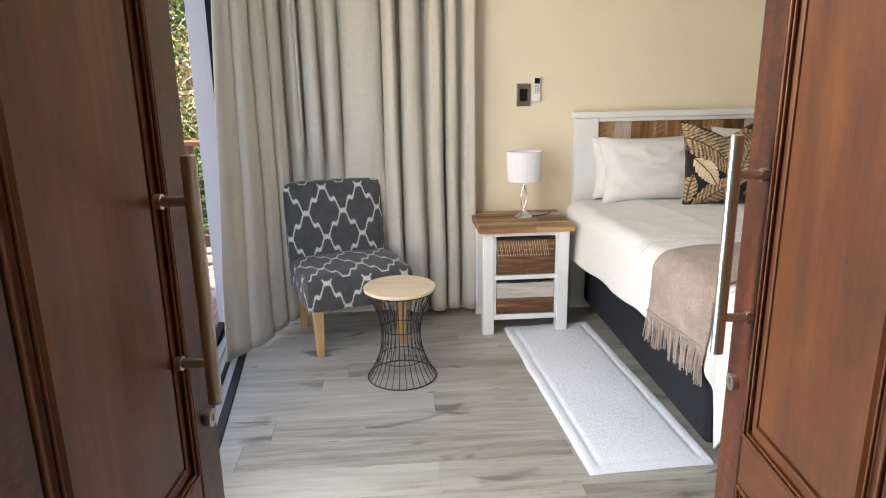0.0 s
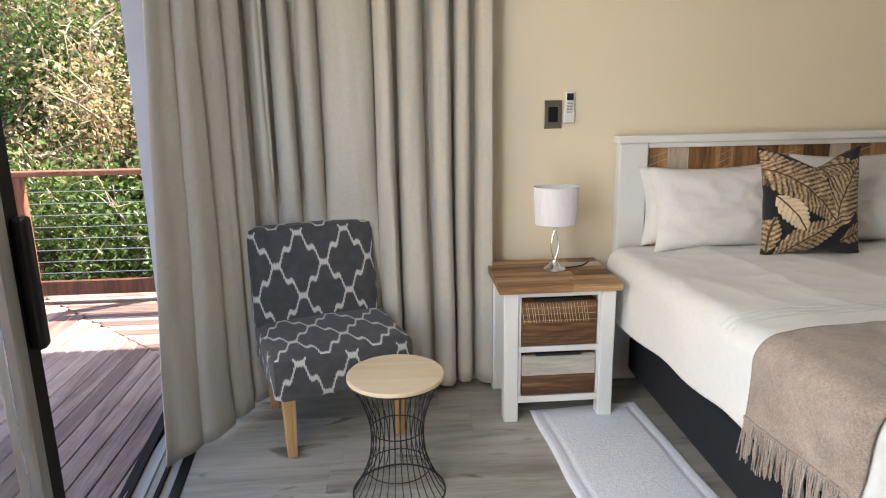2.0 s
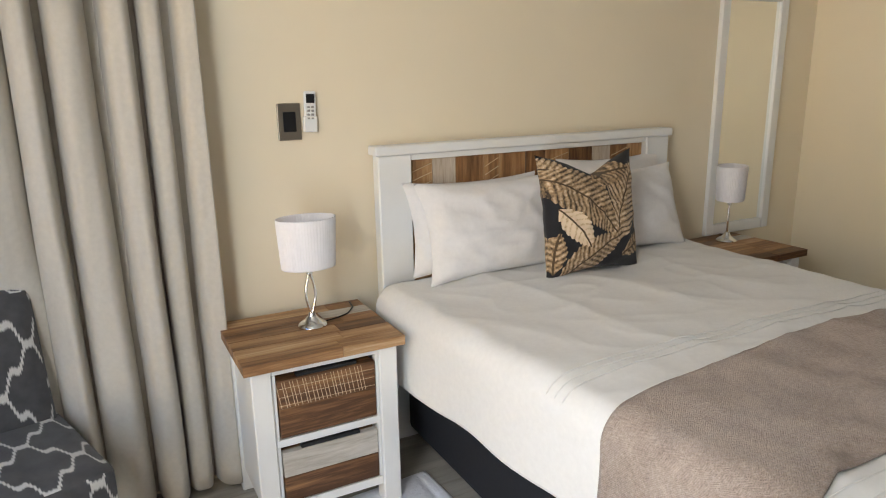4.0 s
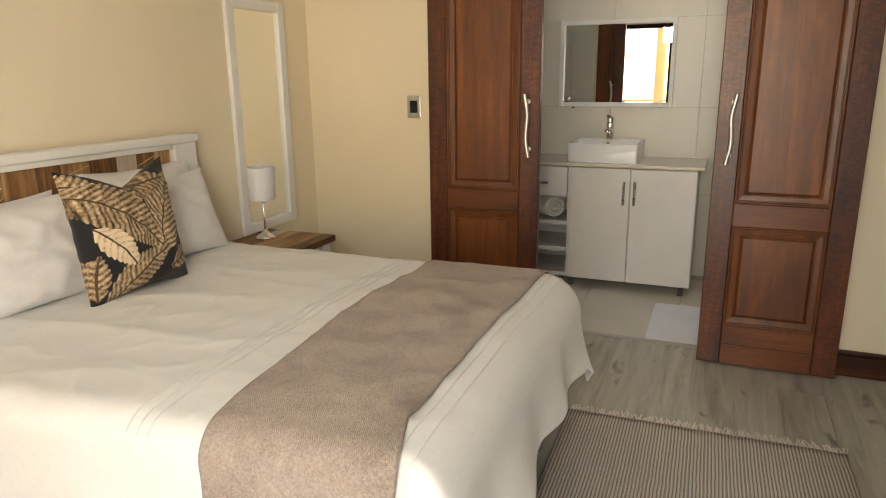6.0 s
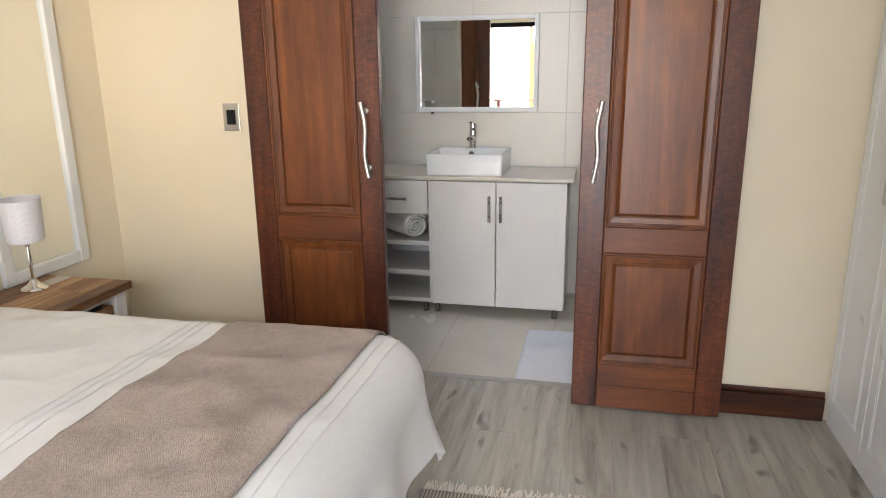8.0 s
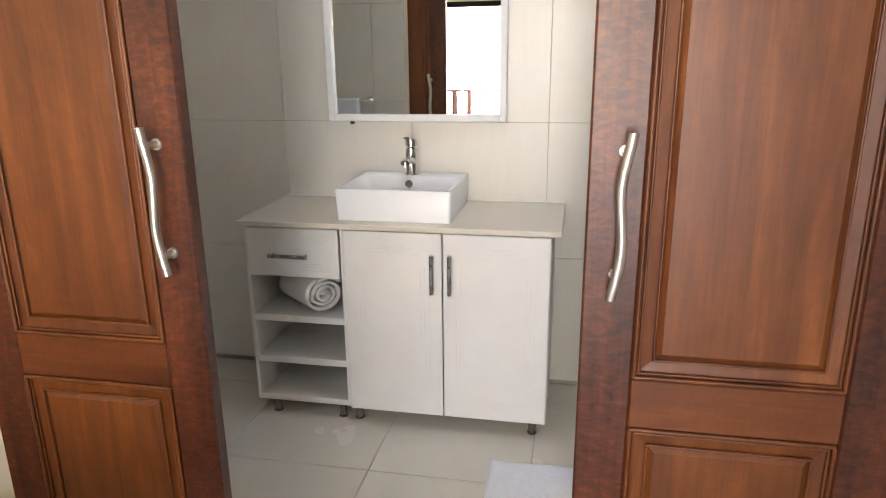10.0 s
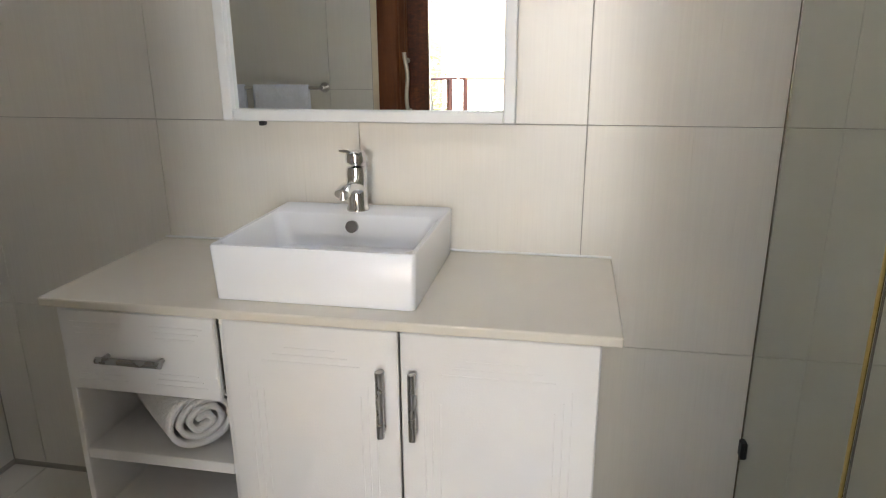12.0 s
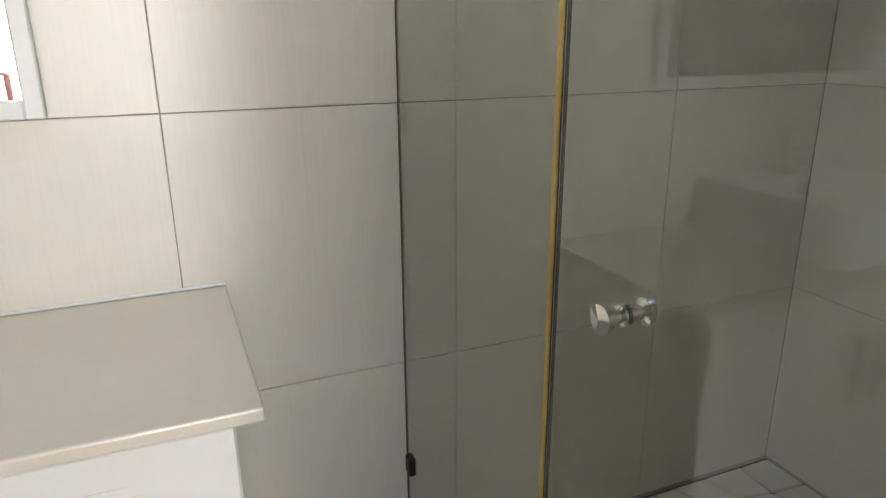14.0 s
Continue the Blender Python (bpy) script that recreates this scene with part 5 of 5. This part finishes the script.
part("grout_bed", box(4.02, 5.285, 0.056, 1.279, -0.06, -0.028, 0), plain("dark_grout", (0.05, 0.045, 0.035), 0.9), sf)
STONE = plain("white_marble_chips", (0.66, 0.64, 0.58), 0.35, 0.12, 6.0, 60.0, 0.1)
rr = random.Random(2)
nx, ny = 11, 10
P = [[(4.03 + (i + rr.uniform(-0.33, 0.33) * (0 < i < nx)) * 1.245 / nx, 0.062 + (j + rr.uniform(-0.33, 0.33) * (0 < j < ny)) * 1.21 / ny) for j in range(ny + 1)] for i in range(nx + 1)]
for i in range(nx):
    for j in range(ny):
        q = [Vector(P[i][j]), Vector(P[i + 1][j]), Vector(P[i + 1][j + 1]), Vector(P[i][j + 1])]
        c = sum(q, Vector((0, 0))) / 4
        q = [c + (v - c) * (1 - 0.006 / max((v - c).length, 0.02)) for v in q]
        sb = bmesh.new()
        add_rings(sb, [[(v.x, v.y, -0.03) for v in q], [(c.x + (v.x - c.x) * 0.97, c.y + (v.y - c.y) * 0.97, -0.02) for v in q]], closed_start=False)
        part("stone", sb, STONE, sf)

# ---- deck, rail and garden ----
deck = thing("deck", "red-brown hardwood deck with mitred boards", "deck", kind="structure")
part("deck_frame", box(-6.0, 4.0, -3.0, 5.95, -0.3, -0.075, 0), SOIL, deck, "dark space under the boards")
BW = 0.092
k = 0
x = -0.79
while x > -5.9:
    y1 = 4.6 - (x - BW / 2 + 1.24)
    y1 = min(y1, 5.85 if x > -2.4 else 5.7 - (-2.4 - x) * 1.2)
    if y1 > -2.9:
        bd = box(x - BW + 0.006, x, -2.9, y1, -0.072, -0.045, 0.003)
        if y1 < 5.0:
            for v in bd.verts:
                if v.co.y > 0:
                    v.co.y -= v.co.x - x + BW / 2
        part("board", bd, DECKING, deck)
    x -= BW
y = 4.12
while y < 5.85:
    x0 = -1.24 - (y + BW / 2 - 4.6) + 0.004
    bd = box(x0, 3.9, y, y + BW - 0.006, -0.072, -0.045, 0.003)
    for v in bd.verts:
        if v.co.x < 2:
            v.co.x -= v.co.y - y - BW / 2
    part("board", bd, DECKING_X, deck)
    y += BW
CABLE = metal("steel_cable", (0.6, 0.6, 0.58), 0.3)


def railing(p, q, posts, label):
    p, q = Vector(p), Vector(q)
    d = q - p
    ln = d.length
    r = thing("railing", label, "railing", pose(p.x, p.y, -0.045, 0, 0, math.degrees(math.atan2(d.y, d.x))), "deck railing")
    part("top_rail", box(-0.05, ln + 0.05, -0.05, 0.05, 0.9, 0.935, 0.004), RAILWOOD, r)
    part("bottom_beam", box(0, ln, -0.025, 0.025, 0.05, 0.15, 0.004), RAILWOOD, r)
    for s in posts:
        part("post", box(s - 0.035, s + 0.035, -0.035, 0.035, -0.03, 0.8995, 0.004), RAILWOOD, r)
    for k in range(8):
        z = 0.21 + k * 0.083
        c = bmesh.new()
        n = max(4, int(ln * 2))
        add_tube(c, [(ln * i / n, 0, z - 0.004 * math.sin(math.pi * i / n)) for i in range(n + 1)], 0.0025, 5)
        part("cable", c, CABLE, r, "thin steel cable", True)


railing((-2.4, 5.62), (3.8, 5.62), (0.03, 0.92, 2.4, 3.9, 5.4), "red-stained timber railing with steel cables along the deck")
railing((-2.5, 5.5), (-4.1, 3.55), (0.04, 1.25, 2.45), "red-stained timber railing with steel cables at the deck corner")
railing((-4.1, 3.4), (-4.1, -2.5), (0.05, 1.5, 3.0, 4.5, 5.8), "red-stained timber railing with steel cables along the far side")
solid("patio_roof", box(-3.4, 4.2, 4.105, 5.75, 2.62, 2.7, 0), CEIL, "plain soffit over the deck", "roof", kind="structure")

gr = bmesh.new()
rows = []
for j in range(61):
    row = []
    for i in range(61):
        x, y = -90 + i * 3.0, -90 + j * 3.0
        far = max(0.0, y - 6.8)
        z = -1.0 + min(far, 14) * 0.62 * (1 if x < 9 else 0.8) + 0.25 * noise.noise((x * 0.3, y * 0.3, 0))
        if x < -9:
            z += min(-9 - x, 14) * 0.15
        row.append(gr.verts.new((x, y, z)))
    rows.append(row)
for p, q in zip(rows, rows[1:]):
    for i in range(60):
        gr.faces.new((p[i], p[i + 1], q[i + 1], q[i]))
solid("ground", gr, SOIL, "steep garden bank of soil and leaf litter", "ground", kind="structure", smooth=True)


def leaf_mat(name, a, b, dry=0.0):
    n = Nodes(name)
    r = n.node("ShaderNodeNewGeometry").outputs["Random Per Island"]
    col = n.ramp(r, ((0.0, a), (0.55, b), (1.0, tuple(min(1, x * 1.7 + dry) for x in b))))
    tr = n.node("ShaderNodeBsdfTranslucent")
    n.link(col, tr.inputs[0])
    n.done(col, 0.45)
    mx = n.node("ShaderNodeMixShader")
    mx.inputs[0].default_value = 0.4
    n.link(n.b.outputs[0], mx.inputs[1])
    n.link(tr.outputs[0], mx.inputs[2])
    n.link(mx.outputs[0], n.t.nodes["Material Output"].inputs[0])
    return n.m


LEAVES = [leaf_mat("deep_green_leaves", (0.03, 0.06, 0.012), (0.1, 0.16, 0.035)), leaf_mat("yellow_green_leaves", (0.1, 0.12, 0.025), (0.3, 0.31, 0.1)), leaf_mat("dry_straw_leaves", (0.2, 0.12, 0.05), (0.42, 0.32, 0.17))]
BARK = plain("grey_brown_twigs", (0.34, 0.27, 0.19), 0.9, 0.3, 5.0, 60.0, 0.5)


def ground_z(x, y):
    return -1.0 + min(max(0.0, y - 6.8), 14) * 0.62


def shrub(x, y, size, seed, label, leaf, count, dry):
    rr = random.Random(seed)
    z0 = ground_z(x, y) - 0.1
    t = thing("shrub", label, "shrub", pose(x, y, z0), "hillside shrubs")
    st = bmesh.new()
    tips = []
    for b in range(10 + dry * 14):
        a, el = rr.uniform(0, 2 * math.pi), rr.uniform(0.5, 1.35)
        p = Vector((0, 0, 0))
        d = Vector((math.cos(a) * math.cos(el), math.sin(a) * math.cos(el), math.sin(el)))
        pts = [p.copy()]
        for k in range(7):
            d = (d + Vector((rr.uniform(-0.4, 0.4), rr.uniform(-0.4, 0.4), rr.uniform(-0.3, 0.25)))).normalized()
            p = p + d * size * 0.2
            pts.append(p.copy())
            tips.append(p.copy())
        r0 = 0.022 * size
        add_tube(st, pts, r0, 5, [r0 * (1 - 0.11 * k) for k in range(8)])
        for k in range(3, 8):
            for q in range(2 + dry):
                e = Vector((rr.uniform(-1, 1), rr.uniform(-1, 1), rr.uniform(-0.8, 0.6))).normalized() * size * rr.uniform(0.15, 0.35)
                add_tube(st, [pts[k], pts[k] + e * 0.5 + Vector((0, 0, 0.03)), pts[k] + e], 0.004 * size, 4, [0.005 * size, 0.004 * size, 0.002 * size])
                tips.append(pts[k] + e)
    part("trunk", st, BARK, t, "tangled grey-brown stems", True)
    verts, faces = [], []
    for i in range(count):
        c = rr.choice(tips) + Vector((rr.gauss(0, 1), rr.gauss(0, 1), rr.gauss(0, 1))) * size * 0.11
        ln = rr.uniform(0.03, 0.085)
        u = Vector((rr.uniform(-1, 1), rr.uniform(-1, 1), rr.uniform(-1, 0.7))).normalized()
        w = u.cross(Vector((rr.uniform(-1, 1), rr.uniform(-1, 1), rr.uniform(-1, 1)))).normalized() * ln * 0.3
        up = u.cross(w).normalized() * ln * 0.12
        b = len(verts)
        verts += [c, c + u * ln * 0.5 + w + up, c + u * ln, c + u * ln * 0.5 - w + up]
        faces += [(b, b + 1, b + 2), (b, b + 2, b + 3)]
    me = bpy.data.meshes.new("crown")
    me.from_pydata(verts, [], faces)
    me.materials.append(leaf)
    ob = new("crown", me)
    ob.parent = t


rr = random.Random(77)
n_sh = 0
for row, yy in enumerate((7.6, 9.0, 10.6, 12.4, 14.5, 17.0)):
    for i in range(6):
        xx = -1.2 - yy * 0.28 - 3.2 + i * (1.25 + row * 0.16) + rr.uniform(-0.4, 0.4)
        kind = (0, 0, 1)[(i + row) % 3] if row == 0 else (2, 1, 2, 0)[(i * 3 + row) % 4] if row < 4 else (1, 0, 2, 1)[(i + row) % 4]
        shrub(xx, yy + rr.uniform(-0.4, 0.4), 1.25 + row * 0.16, 100 + n_sh, ("dense green shrub on the bank", "sunlit yellow-green shrub on the bank", "dry straw-coloured shrub on the bank")[kind], LEAVES[kind], 7500, 1 if kind == 2 else 0)
        n_sh += 1
for i, (xx, yy) in enumerate(((-9.6, 5.3), (-10.4, 6.4), (-7.4, 7.6))):
    shrub(xx, yy, 1.9, 300 + i, "green garden tree beyond the deck", LEAVES[1], 5000, 0)

# the neighbouring house, seen through the patio door in the bathroom mirror
nh = thing("neighbour_house", "white rendered neighbouring house with an ochre gable", "house", pose(-9.0, 2.0, -1.2))
part("wall", box(-4, 0, 1.15, 2.56, 0, 5.2, 0), PLASTER_W, nh)
part("wall", box(-4, -0.5, -9, 1.149, 0, 5.0, 0), PLASTER_Y, nh, "ochre rendered wing")
part("roof", box(-4.4, 0.5, -9.4, 3.0, 5.2, 5.4, 0.01), plain("grey_roof_sheet", (0.3, 0.3, 0.3), 0.6), nh)
w1 = part("window", box(-0.02, 0.03, 1.75, 2.45, 1.3, 3.9, 0.004), WHITEPAINT, nh)
part("pane", box(0.031, 0.036, 1.85, 2.35, 1.4, 3.8, 0), plain("pale_blind", (0.7, 0.7, 0.68), 0.5), w1)

# ---- pieces of floors and walls ----
rr = random.Random(31)
PW, PL = 0.19, 1.28
y = 0.52
while y < 3.9:
    y1 = min(y + PW, 3.9)
    x = -0.78 - rr.uniform(0, PL)
    while x < 3.83:
        xa, xb = max(x, -0.7), min(x + PL, 3.83)
        lim = -0.54 - 0.0893 * (y1 - 2.1)
        xa = max(xa, lim)
        if xb - xa > 0.03:
            part("plank", box(xa, xb - 0.0008, y, y1 - 0.0008, -0.004, 0.0, 0.0008), LAMINATE, floor)
        x += PL
    y = y1


def tile_wall(parent, axis, at, u0, u1, ustart, z0, z1, zstart, sign, size=0.6, gap=0.0022, t=0.006):
    """Square tiles on a wall: axis is the one across the wall, u runs along it, sign is the way the face looks."""
    u = ustart
    while u > u0:
        u -= size
    while u < u1:
        ua, ub = max(u, u0) + gap / 2, min(u + size, u1) - gap / 2
        z = zstart
        while z > z0:
            z -= size
        while z < z1:
            za, zb = max(z, z0) + gap / 2, min(z + size, z1) - gap / 2
            if ub - ua > 0.02 and zb - za > 0.02:
                a, b = sorted((at, at - sign * t))
                bm = box(a, b, ua, ub, za, zb, 0.001) if axis == "x" else box(ua, ub, a, b, za, zb, 0.001)
                part("tile", uv_box(bm), TILE, parent)
            z += size
        u += size


tile_wall(wall_back, "x", 5.285, 0.06, 3.705, 1.778, BATH_Z, CEILING, 0.583, -1)
tile_wall(wall_bath_north, "y", 3.706, 3.86, 5.284, 5.284, BATH_Z, CEILING, 0.583, -1)
tile_wall(wall_shower, "y", 0.06, 3.86, 5.284, 5.284, BATH_Z, CEILING, 0.583, 1)
tile_wall(wall_bath_west, "x", 3.86, 2.72, 3.705, 2.93, BATH_Z, CEILING, 0.583, 1)
tile_wall(wall_bath_west, "x", 3.86, 1.345, 1.45, 1.45, BATH_Z, CEILING, 0.583, 1)
for i in range(-1, 3):
    for j in range(-2, 6):
        x0, x1 = max(4.46 + (i - 1) * 0.6, 3.87), min(4.46 + i * 0.6, 5.284)
        y0, y1 = max(1.178 + j * 0.6, 1.345), min(1.778 + j * 0.6, 3.705)
        if x1 - x0 > 0.02 and y1 - y0 > 0.02:
            part("tile", box(x0 + 0.0015, x1 - 0.0015, y0 + 0.0015, y1 - 0.0015, BATH_Z - 0.006, BATH_Z, 0.001), FLOORTILE, floor_bath)
